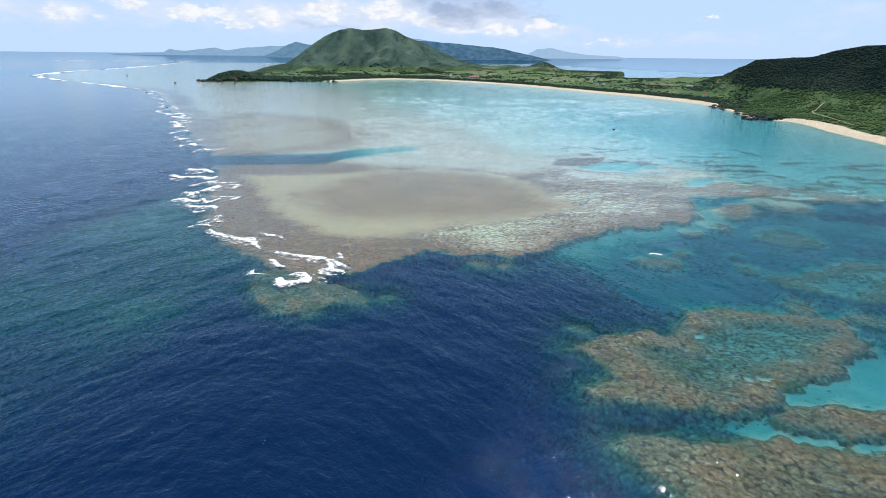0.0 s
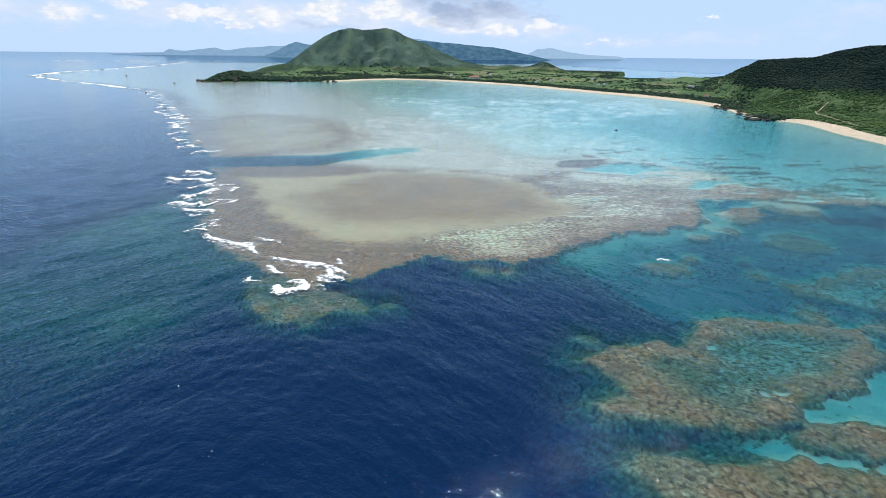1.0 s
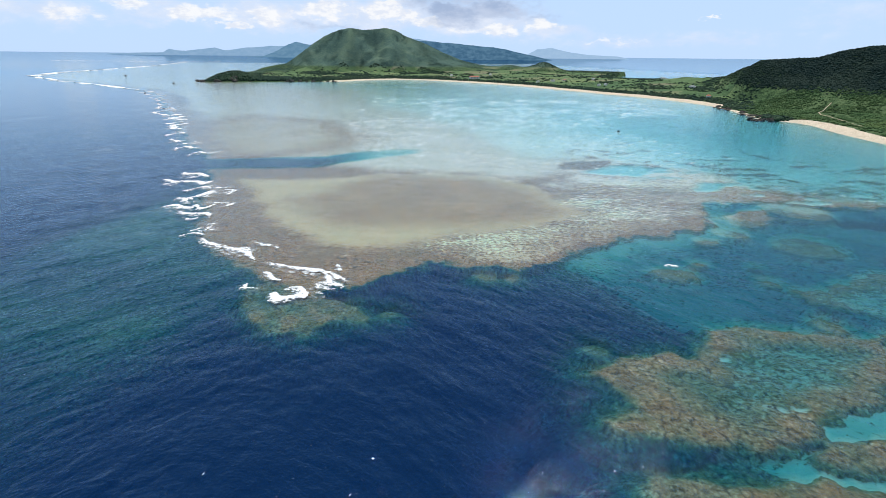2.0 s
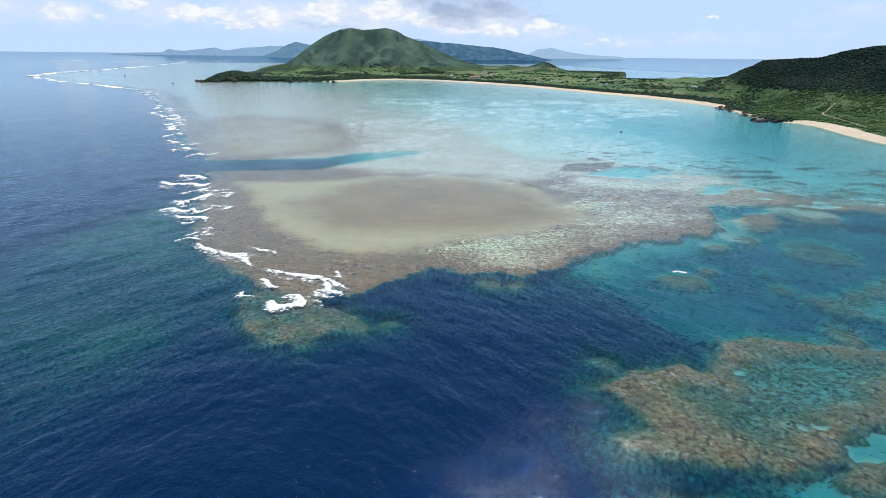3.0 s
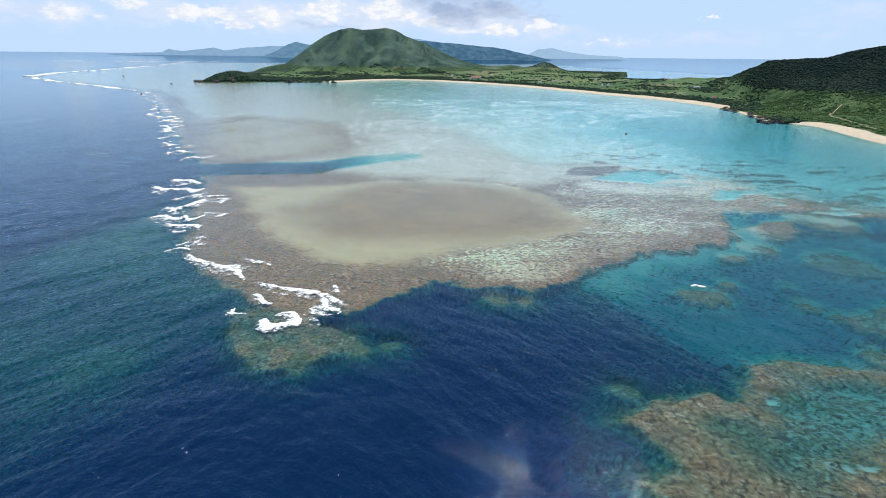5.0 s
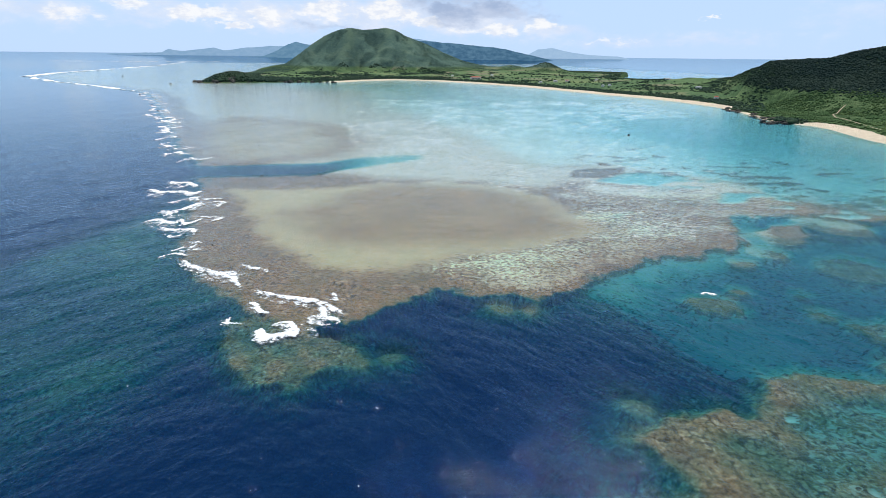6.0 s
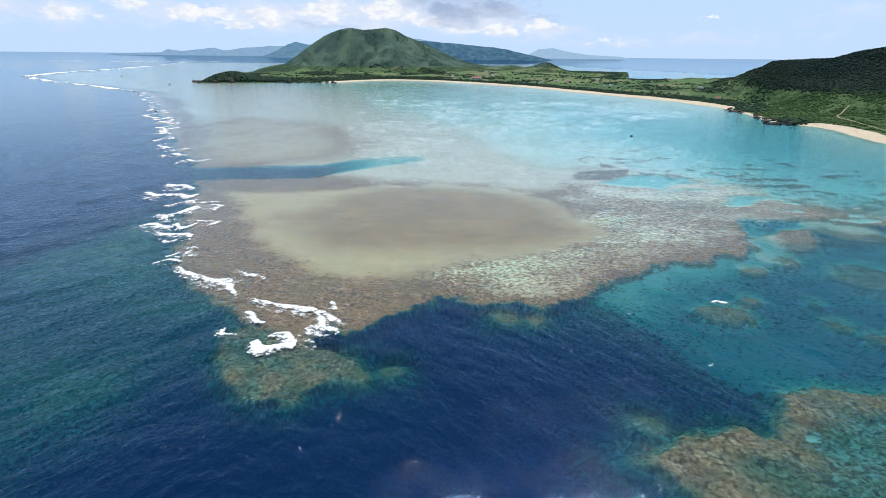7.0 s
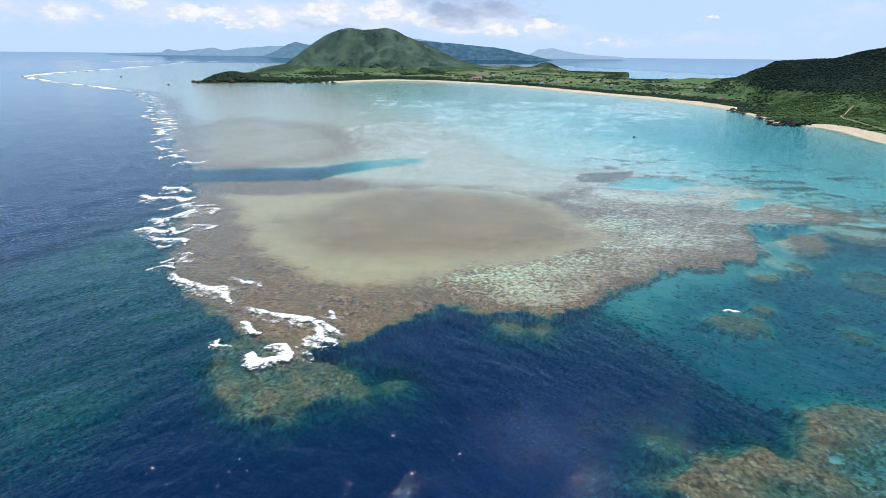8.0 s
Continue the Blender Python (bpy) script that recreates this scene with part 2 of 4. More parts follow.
def foliage_material(name, dark, mid, light):
    m, n = material(name)
    p = n.add("ShaderNodeNewGeometry").outputs["Position"]
    isl = n.add("ShaderNodeNewGeometry").outputs["Random Per Island"]
    grain = n.noise(p, 0.9, 6.0, 0.7)
    col = n.ramp(grain, [(0.3, dark), (0.5, mid), (0.72, light)])
    col = n.mix(n.math("MULTIPLY", isl, 0.5), col, tuple(0.55 * c for c in mid))
    wide = n.noise(p, 0.012, 4.0)
    col = n.mix(n.step(wide, 0.45, 0.65, 0.0, 0.45), col, (light[0] * 1.15, light[1] * 1.0, light[2] * 0.9))
    finish(n, col, 0.75, n.bump(grain, 0.9, 0.8), specular=0.03)
    return m


def plain(name, low, high, scale, rough=0.8, bump=0.05, specular=0.3):
    m, n = material(name)
    p = n.add("ShaderNodeTexCoord").outputs["Object"]
    g = n.noise(p, scale, 6.0, 0.62)
    finish(n, n.ramp(g, [(0.3, low), (0.7, high)]), rough, n.bump(g, bump, 0.6), specular=specular)
    return m


def foam_material():
    """White foam that thins out into lace over the water."""
    m, n = material("sea_foam")
    p = n.add("ShaderNodeNewGeometry").outputs["Position"]
    g = n.noise(p, 1.6, 7.0, 0.7)
    lace = n.noise(n.stretch(p, (0.55, 0.8, 0)), 1.0, 6.0, 0.68, 0.6)
    there = n.step(n.math("ADD", n.attr("full"), n.math("MULTIPLY", n.math("SUBTRACT", lace, 0.5), 2.3)), 0.17, 0.82)
    white = n.add("ShaderNodeBsdfPrincipled", {"Base Color": n.ramp(g, [(0.3, (0.72, 0.78, 0.80)), (0.55, (0.88, 0.90, 0.90))]), "Roughness": 0.85, "Specular IOR Level": 0.2,
                                               "Normal": n.bump(g, 0.35, 0.7)})
    gaps = n.add("ShaderNodeBsdfTransparent")
    mixed = n.add("ShaderNodeMixShader", {0: there, 1: gaps.outputs[0], 2: white.outputs[0]})
    n.add("ShaderNodeOutputMaterial", {"Surface": mixed.outputs[0]})
    return m


def crest_material():
    m, n = material("wavelet_crest")
    p = n.add("ShaderNodeNewGeometry").outputs["Position"]
    g = n.noise(p, 1.6, 7.0, 0.7)
    finish(n, n.ramp(g, [(0.3, (0.62, 0.70, 0.72)), (0.55, (0.80, 0.84, 0.84))]), 0.85, n.bump(g, 0.2, 0.7), specular=0.2)
    return m


def hazed_hill_glow(name, low, high):
    """Wooded hills miles away across the water; the haze of the sea air is painted in as a glowing blue."""
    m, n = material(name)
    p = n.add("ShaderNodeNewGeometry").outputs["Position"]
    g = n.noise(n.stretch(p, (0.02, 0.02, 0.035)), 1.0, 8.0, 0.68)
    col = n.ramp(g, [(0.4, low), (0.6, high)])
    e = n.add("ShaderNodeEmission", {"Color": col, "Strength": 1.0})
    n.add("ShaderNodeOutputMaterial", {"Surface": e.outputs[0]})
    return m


MAT_BED, MAT_WATER, MAT_LAND, MAT_FOAM = seabed_material(), water_material(), land_material(), foam_material()
MAT_FOREST = foliage_material("evergreen_forest", (0.016, 0.034, 0.026), (0.030, 0.058, 0.038), (0.050, 0.088, 0.050))
# haze over the mountain is painted into its scrub, lighter and bluer
MAT_HAZED_SLOPE = foliage_material("hazed_mountain_scrub", (0.052, 0.096, 0.080), (0.078, 0.134, 0.102), (0.108, 0.170, 0.118))
# the cloud shadow over the right-hand hill is put into these dark greens
MAT_SHADED_HILL = foliage_material("shaded_hill_forest", (0.012, 0.024, 0.022), (0.020, 0.038, 0.032), (0.032, 0.055, 0.040))
# some haze is put into these greens by raising their blue
MAT_SCRUB = foliage_material("coastal_scrub", (0.025, 0.054, 0.023), (0.068, 0.122, 0.046), (0.115, 0.178, 0.068))
MAT_CREST = crest_material()
MAT_ROCK = plain("dark_shore_rock", (0.018, 0.016, 0.014), (0.10, 0.085, 0.07), 0.7, 0.85, 0.3)
MAT_WALL = plain("pale_house_wall", (0.55, 0.53, 0.48), (0.74, 0.72, 0.68), 0.8)
MAT_ROOF = plain("red_tile_roof", (0.36, 0.10, 0.06), (0.52, 0.18, 0.10), 1.2)
MAT_ROOF_GREY = plain("grey_roof", (0.25, 0.25, 0.25), (0.42, 0.42, 0.41), 1.0)
MAT_PANE = plain("dark_window_glass", (0.02, 0.025, 0.03), (0.04, 0.045, 0.05), 0.5, 0.1, 0.0, 0.6)
MAT_TRACK = plain("sandy_track", (0.36, 0.28, 0.18), (0.55, 0.45, 0.32), 0.4, 0.95)
MAT_BUOY = plain("black_buoy_float", (0.012, 0.012, 0.014), (0.04, 0.04, 0.045), 2.0, 0.5)

# ---- fields of numbers over the plan ----


def hashed(ix, iy, seed):
    h = (ix.astype(np.int64) * 374761393 + iy.astype(np.int64) * 668265263 + seed * 1442695041) & 0xFFFFFFFF
    h = ((h ^ (h >> 13)) * 1274126177) & 0xFFFFFFFF
    return ((h ^ (h >> 16)) & 0xFFFF) / 65535.0


def vnoise(x, y, size, seed=0, octaves=4, rough=0.5):
    """Smooth noise about -1 to 1, with features of that size in metres."""
    out, amp, total = np.zeros_like(x, dtype=float), 1.0, 0.0
    for o in range(octaves):
        u, v = x / size * 2 ** o + 31.7 * o, y / size * 2 ** o - 17.3 * o
        i, j = np.floor(u), np.floor(v)
        a, b = u - i, v - j
        a, b = a * a * (3 - 2 * a), b * b * (3 - 2 * b)
        q = (hashed(i, j, seed + o) * (1 - a) * (1 - b) + hashed(i + 1, j, seed + o) * a * (1 - b)
             + hashed(i, j + 1, seed + o) * (1 - a) * b + hashed(i + 1, j + 1, seed + o) * a * b)
        out += amp * (2 * q - 1)
        total += amp
        amp *= rough
    return out / total


def outline(x, y, corners):
    """Metres from a closed outline, negative inside."""
    best, inside = np.full(x.shape, 1e18), np.zeros(x.shape, bool)
    for (ax, ay), (bx, by) in zip(corners, corners[1:] + corners[:1]):
        ex, ey = bx - ax, by - ay
        s = np.clip(((x - ax) * ex + (y - ay) * ey) / (ex * ex + ey * ey + 1e-9), 0, 1)
        best = np.minimum(best, (x - ax - s * ex) ** 2 + (y - ay - s * ey) ** 2)
        if ay != by:
            inside ^= ((ay > y) != (by > y)) & (x < ex * (y - ay) / ey + ax)
    return np.sqrt(best) * np.where(inside, -1, 1)


def ease(x, low, high):
    s = np.clip((x - low) / (high - low), 0, 1)
    return s * s * (3 - 2 * s)


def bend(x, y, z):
    """Draws sea and hills past 2.4 km towards the first eye, along its sight lines, to fit its view; the horizon ends
    4.9 km off.
    """
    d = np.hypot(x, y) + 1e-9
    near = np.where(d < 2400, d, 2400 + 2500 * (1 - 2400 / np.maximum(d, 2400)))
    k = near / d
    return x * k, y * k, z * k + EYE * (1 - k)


# outlines in metres, east and north of the first eye
REEF = [(-2204, 4620), (-1722, 3247), (-1522, 2473), (-1393, 1929), (-1285, 1678), (-1030, 1420), (-746, 1200), (-590, 1064), (-490, 924),
        (-361, 689), (-302, 598), (-215, 438), (-176, 391), (-146, 326), (-131, 281), (-119, 246), (-104, 210), (-87, 192), (-70, 176),
        (-58, 164), (-49, 155), (-40, 150), (-37, 161), (-28, 159), (-19, 168), (-5, 182), (3, 181), (14, 178), (25, 174), (34, 179),
        (44, 185), (47, 194), (63, 203), (72, 212), (81, 215), (94, 219), (110, 224), (121, 237), (126, 254), (135, 266), (152, 271), (170, 270),
        (192, 262), (225, 262), (300, 250), (430, 230), (900, 230), (1500, 1500), (900, 6000)]
SPUR = [(-62, 148), (-57, 138), (-47, 133), (-40, 132), (-33, 137), (-25, 140), (-28, 149), (-34, 153), (-43, 157), (-55, 162), (-65, 161)]
SAND_SOUTH = [(-124, 310), (-93, 258), (-76, 232), (-53, 203), (-33, 196), (-15, 202), (4, 214), (30, 221), (59, 237), (70, 248), (60, 270),
              (49, 303), (31, 326), (-2, 337), (-49, 325), (-80, 315)]
SAND_INNER = [(-84, 264), (-52, 229), (-22, 224), (4, 224), (31, 232), (58, 247), (47, 288), (24, 325), (-32, 331), (-62, 298)]
SAND_NORTH = [(-247, 576), (-230, 634), (-143, 585), (-92, 480), (-105, 422), (-135, 401), (-164, 407), (-207, 472)]
CHANNEL = [(-250, 362), (-159, 371), (-119, 381), (-88, 386), (-66, 410), (-19, 426), (-18, 405), (-37, 391), (-68, 369), (-88, 351), (-118, 346), (-147, 342), (-240, 333)]
LAGOON = [(-560, 1380), (-400, 1250), (-228, 1100), (-155, 780), (-59, 619), (-6, 531), (28, 464), (42, 410), (66, 376), (84, 384), (120, 386), (122, 368), (150, 352),
          (171, 347), (180, 310), (190, 282), (232, 272), (330, 262), (430, 240), (900, 250), (1500, 1500), (600, 2600), (-600, 2400)]
# the grey-brown coral flat east of the sand, and the sandy pools and coral islands in and beside it
BROWN_FLAT = [(52, 312), (66, 345), (84, 342), (106, 334), (143, 334), (168, 342), (182, 300), (190, 272), (160, 262), (135, 262), (124, 236), (100, 226), (86, 234), (72, 250), (56, 285)]
POOLS = [[(88, 341), (115, 364), (137, 365), (140, 344), (122, 330), (105, 336)], [(139, 289), (140, 297), (150, 306), (166, 311), (159, 298)],
         [(77, 264), (78, 269), (84, 275), (91, 274), (84, 269)], [(67, 250), (68, 252), (72, 256), (73, 253)]]
ISLANDS = [[(134, 246), (145, 257), (161, 258), (155, 242), (146, 236), (134, 238)], [(82, 377), (120, 383), (115, 366), (93, 349), (77, 353)]]
EAST_REEFS = [
    [(32, 115), (46, 122), (55, 125), (63, 122), (71, 135), (85, 136), (96, 136), (105, 132), (117, 131), (115, 120), (107, 113), (96, 103),
     (81, 99), (74, 93), (60, 88), (56, 91), (45, 92), (34, 94), (32, 97), (41, 101), (39, 108)],
    [(34, 79), (39, 83), (47, 82), (55, 80), (68, 82), (73, 79), (85, 78), (95, 74), (77, 54), (39, 54), (41, 68), (38, 71)],
    [(70, 88), (76, 91), (85, 94), (88, 92), (96, 91), (99, 88), (90, 83), (86, 84), (81, 82), (80, 85), (72, 85)],
    [(113, 164), (128, 167), (147, 175), (166, 177), (174, 168), (148, 149), (132, 142), (124, 147), (114, 154)],
    [(70, 177), (79, 183), (92, 181), (85, 170), (74, 169)]]
# sandy holes in the near reef: place, radius
GAPS = [(70, 122, 1.5), (48, 108, 0.9), (57.5, 107, 1.1), (64, 106, 1.6), (76, 102.5, 2.0), (64, 94, 1.0), (86, 115, 1.4), (84, 104, 1.5), (55, 113, 0.9), (93, 110, 1.6)]
# single coral heads: place, radius, depth of the top
HEADS = [(109, 140, 5, 1.5), (110, 169, 5, 2.5), (39, 125, 4, 2.6), (108, 209, 5, 1.2), (148, 204, 14, 3.0), (112, 182, 4, 2), (125, 131, 5, 1.5),
         (138, 237, 8, 1.0), (175, 257, 16, 1.0), (14, 171, 5, 1.4), (22, 170, 4.5, 0.9), (-18, 144, 4, 2.2), (-30, 146, 5, 1.2), (-25, 141, 4, 1.6),
         (107, 209, 6, 1.5), (122, 221, 7, 1.3), (92, 184, 4, 1.0)]
WEST_SHELF = [(-86, 189), (-64, 152), (-68, 125), (-78, 111), (-83, 96), (-82, 78), (-83, 69), (-150, 110), (-170, 200), (-150, 300)]
EAST_BASIN = [(62, 132), (70, 94), (58, 86), (66, 78), (130, 40), (330, 60), (430, 190), (300, 215), (200, 240), (113, 236), (36, 196), (46, 165)]


def sea_depth(x, y):
    """Depth of the water in metres, and how much of the bed is sand (0 to 1), white lagoon sand, yellow grit, and pale grit netted between coral heads."""
    d = np.hypot(x, y)
    rough = (vnoise(x, y, 22, 1, 4) * 3.6 + vnoise(x, y, 7, 9, 4, 0.6) * 3.2) * np.clip(d / 160, 0.6, 1.5)
    ragged = vnoise(x, y, 3.6, 30, 3, 0.6) * np.clip(d / 110, 0.8, 2)
    reef = outline(x, y, REEF) + rough + 2.2 * ragged
    steep = 5.5 + 9 * np.maximum(ease(x, -35, -60), ease(x, 40, 110))
    deep = 2.0 + 33 * (1 - np.exp(-np.maximum(reef, 0) / steep))
    west = outline(x, y, WEST_SHELF) + rough * 2
    shelf = 6.6 + 5.0 * ease(y, 150, 85) + 6.0 * vnoise(x * 0.7 - y * 0.35, y * 0.9 + x * 0.35, 22, 3, 4) - 2.5 * vnoise(x, y, 7, 4, 3) + np.clip(reef, 0, 60) * 0.05
    deep = deep + (np.minimum(deep, shelf) - deep) * ease(west, 25, -14)
    basin = outline(x, y, EAST_BASIN) + rough * 1.5 + 14 * vnoise(x, y, 45, 19, 3)
    isles = ease(vnoise(x * 0.6, y * 1.25, 17, 26, 4, 0.55), -0.05, 0.5) * ease(x, 95, 125) * ease(y, 135, 165)
    floor = 5.4 + 1.8 * vnoise(x, y, 22, 6, 4) + 6.8 * ease(y, 105, 140) - 3.0 * ease(y, 165, 225) * ease(x, 75, 130) - 2.2 * ease(x, 112, 80)
    floor = np.maximum(floor - 5.6 * ease(reef, 26, 3) * ease(x, 30, 60), 4.6) - 2.4 * isles
    deep = deep + (np.minimum(deep, floor) - deep) * ease(basin, 55, -12)
    inner = 0.45 + 0.15 * vnoise(x, y, 9, 5, 3)
    depth = np.where(reef < 0, inner + 1.2 * ease(reef, -2.5, 0), deep)
    inland_flat = ease(y + 0.25 * x, 308, 352)
    sand = np.clip(0.10 + 0.26 * ease(y, 370, 470) + 0.16 * vnoise(x, y, 40, 7, 3) + 0.66 * inland_flat * ease(-reef, 20, 60), 0, 1) * ease(-reef, 2, 14)
    white = 0.75 * inland_flat * ease(outline(x, y, SAND_NORTH), -10, 60)
    pale = np.zeros_like(x)
    # sand flats on the reef
    south, north = outline(x, y, SAND_SOUTH) + rough, outline(x, y, SAND_NORTH) + rough * 1.5
    flat = np.maximum(ease(south, 18, -14), ease(north, 60, -40))
    sand = np.maximum(sand, flat * 0.98)
    inside = ease(outline(x, y, SAND_INNER) + rough, 14, -14)
    pale = np.maximum(ease(south, 8, -8) * (1 - inside), 0.45 * ease(north, 10, -20))
    white = np.maximum(white, 0.22 * ease(north, 30, -20))
    # grit and coral net along the south-east side of the flat
    net = ease(-reef, 85, 40) * ease(x, -30, 20) * ease(-reef, 1, 9) * ease(south, -8, 6)
    sand, white = np.maximum(sand, net * (0.49 - 0.09 * ease(x, 50, 100))), np.maximum(white, 0.34 * net)
    pale = np.maximum(pale, 0.8 * net)
    lattice = net * (0.5 + 0.5 * ease(x, 110, 40)) * ease(-reef, 6, 30)
    # the lagoon, with brown coral in its southern fringe
    lag = outline(x, y, LAGOON) + rough * 1.6
    inside_lagoon = ease(lag, 16 + 45 * ease(x, 60, -60), -18 - 70 * ease(x, 60, -60))
    bottom = 0.8 + 1.3 * ease(-lag, 0, 220) + 3.3 * ease(x, 95, 270) * ease(y, 900, 420) + 0.5 * vnoise(x, y, 80, 8, 5, 0.6)
    fringe = ease(vnoise(x * 0.5, y * 1.1, 9, 27, 5, 0.7), 0.05 + 0.2 * ease(-lag, 30, 170), 0.25 + 0.25 * ease(-lag, 30, 170)) * ease(-lag, 230, 60) * ease(x, 70, 120) * ease(lag, 10, 0)
    bottom = bottom - 0.7 * fringe * ease(x, 130, 260)
    depth = np.where(reef < 0, depth + (bottom - depth) * inside_lagoon, depth)
    sand, white = np.maximum(sand, inside_lagoon * (0.62 + 0.33 * ease(-lag, 0, 300))) * (1 - 0.62 * fringe), np.maximum(white, inside_lagoon)
    # the brown coral flat with its sandy pools, and coral islands
    brown = outline(x, y, BROWN_FLAT) + rough * 0.9
    sand = sand + (0.46 + 0.26 * vnoise(x, y, 14, 28, 3) - sand) * ease(brown, 8, -10) * (1 - 0.8 * net)
    white = np.maximum(white, 0.85 * ease(brown, 4, -8))
    lattice = np.maximum(lattice, 0.20 * ease(brown, 6, -6))
    for corners in POOLS:
        e = ease(outline(x, y, corners) + rough * 0.8, 2.5, -3.0)
        depth, sand, white = depth + 2.3 * e, np.maximum(sand, e), np.maximum(white, e)
    holes = ease(vnoise(x * 0.5, y * 1.1, 9, 29, 4, 0.6), 0.22, 0.42) * ease(x, 105, 150) * ease(reef, 0, -6) * ease(lag, -60, -5)
    depth, sand, white = depth + 2.2 * holes, np.maximum(sand, holes), np.maximum(white, holes)
    for corners in ISLANDS:
        e = ease(outline(x, y, corners) + rough * 0.5, 2.0, -2.5)
        depth, sand = depth + (0.9 - depth) * e, sand * (1 - 0.85 * e)
    # the channel through the reef
    chan = outline(x, y, CHANNEL) + rough * 0.5
    cut = ease(chan, 2, -6) * (2.2 + 12.0 * ease(x, -50, -95))
    depth = depth + cut
    sand = sand + (ease(x, -100, -60) - sand) * ease(chan, 2, -5)
    # reefs to the east, the spur, and single heads
    for k, corners in enumerate(EAST_REEFS):
        e = outline(x, y, corners) + rough * 0.7 + 2.0 * ragged
        lower = ease(-e, 3, 12) * ease(x + 0.5 * (y - 100), 50, 72) * (k in (0, 3))
        top = (0.9, 0.8, 0.9, 2.9, 1.9)[k] + 0.9 * np.clip(vnoise(x, y, 6, 14, 3) + 0.3, 0, 1) + lower * (2.3 + 1.9 * np.clip(vnoise(x * 0.7, y * 1.3, 7, 16, 3), -0.5, 1))
        depth = np.minimum(depth, np.where(e < 0, top + 0.8 * ease(e, -1.5, 0), top + 0.8 + np.maximum(e, 0) * 1.9))
        sand = np.where(e < 1, 0.10 + 0.30 * lower, sand)
        white = np.where(e < 1, 0.4, white)
    for px, py, r in GAPS:
        e = ease(np.hypot((x - px) * 0.45, y - py) + rough * 1.1, r + 1.0, r - 1.4)
        depth, sand, white = depth + (3.9 - depth) * e, np.maximum(sand, e), np.maximum(white, e)
    e = outline(x, y, SPUR) + rough * 0.7 + 2.0 * ragged
    depth = np.minimum(depth, np.where(e < 0, np.maximum(2.2 + 2.2 * vnoise(x, y, 5, 15, 4), 1.3), 3.0 + np.maximum(e, 0) * 2.0))
    for hx, hy, r, top in HEADS:
        e = np.hypot(x - hx, y - hy) - r + rough * 0.6
        depth = np.minimum(depth, top + 0.9 + 1.2 * np.clip(vnoise(x, y, 5, 18, 3), -0.5, 1) + np.maximum(e + 1.0, 0) * 1.9)
    gully = ease(basin, 2, -8) * ease(depth, 3.0, 5.0)
    sand, white = np.maximum(sand, gully * (0.62 + 0.3 * ease(y, 125, 100))), np.maximum(white, gully * (0.42 + 0.4 * ease(y, 125, 100)))
    rim = ease(reef, 0, 3) * ease(reef, 20, 8) * ease(x, 40, 60)
    sand, white = np.maximum(sand, 0.8 * rim), np.maximum(white, 0.5 * rim)
    return np.clip(depth, 0.25, 40), np.clip(sand, 0, 1), np.clip(white, 0, 1), np.clip(pale, 0, 1), np.clip(lattice * (1 - sand), 0, 1)


def make_mesh(name, verts, faces, mat, smooth=True):
    me = bpy.data.meshes.new(name)
    me.from_pydata(verts, [], faces)
    me.materials.append(mat)
    if smooth:
        me.polygons.foreach_set("use_smooth", [True] * len(me.polygons))
    me.update()
    return me


def grid_mesh(name, X, Y, Z, mat, keep=None, attrs=()):
    """A smooth sheet from rows and columns of places; keep: which of its cells stay."""
    rows, cols = X.shape
    idx = np.arange(rows * cols).reshape(rows, cols)
    quads = np.stack([idx[:-1, :-1], idx[:-1, 1:], idx[1:, 1:], idx[1:, :-1]], -1).reshape(-1, 4)
    if keep is not None:
        quads = quads[keep.reshape(-1)]
    used = np.unique(quads)
    renumber = np.full(rows * cols, -1)
    renumber[used] = np.arange(len(used))
    quads = renumber[quads]
    me = bpy.data.meshes.new(name)
    me.vertices.add(len(used))
    me.vertices.foreach_set("co", np.stack([X.ravel()[used], Y.ravel()[used], Z.ravel()[used]], -1).astype(np.float32).ravel())
    me.loops.add(len(quads) * 4)
    me.loops.foreach_set("vertex_index", quads.astype(np.int32).ravel())
    me.polygons.add(len(quads))
    me.polygons.foreach_set("loop_start", np.arange(0, len(quads) * 4, 4, dtype=np.int32))
    me.polygons.foreach_set("use_smooth", np.ones(len(quads), bool))
    me.materials.append(mat)
    me.update(calc_edges=True)
    for label, values in attrs:
        a = me.attributes.new(label, "FLOAT", "POINT")
        a.data.foreach_set("value", values.ravel()[used].astype(np.float32))
    return me


def sheet(cols, rows, near=58.0):
    """Angles and distances of a round sheet, fine ahead, that reaches the horizon."""
    fine = np.linspace(-50, 50, cols)
    angle = np.radians(np.concatenate([np.linspace(-180, -52, 40), fine, np.linspace(52, 180, 40)]))
    inv = np.concatenate([[1 / 0.5, 1 / 10.0, 1 / 25.0, 1 / 42.0], np.linspace(1 / near, 1e-6, rows)])
    A, D = np.meshgrid(angle, 1 / inv)
    return D * np.sin(A), D * np.cos(A)


# ---- sea and sea bed ----
X, Y = sheet(570, 660)
depth, sand_share, white_share, pale_share, lattice_share = sea_depth(np.clip(X, -9000, 9000), np.clip(Y, -9000, 9000))
relief = 0.35 * vnoise(X, Y, 2.4, 21, 3) * ease(np.hypot(X, Y), 500, 150) * ease(depth, 25, 2)
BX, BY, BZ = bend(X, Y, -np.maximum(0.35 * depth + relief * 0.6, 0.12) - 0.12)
bed = new("seabed", grid_mesh("seabed", BX, BY, BZ, MAT_BED, None, [("sand", sand_share), ("white", white_share), ("pale", pale_share), ("lattice", lattice_share)]))
tagged(bed, "brown coral reef flat with pale sand under clear shallow sea", "reef", kind="structure")


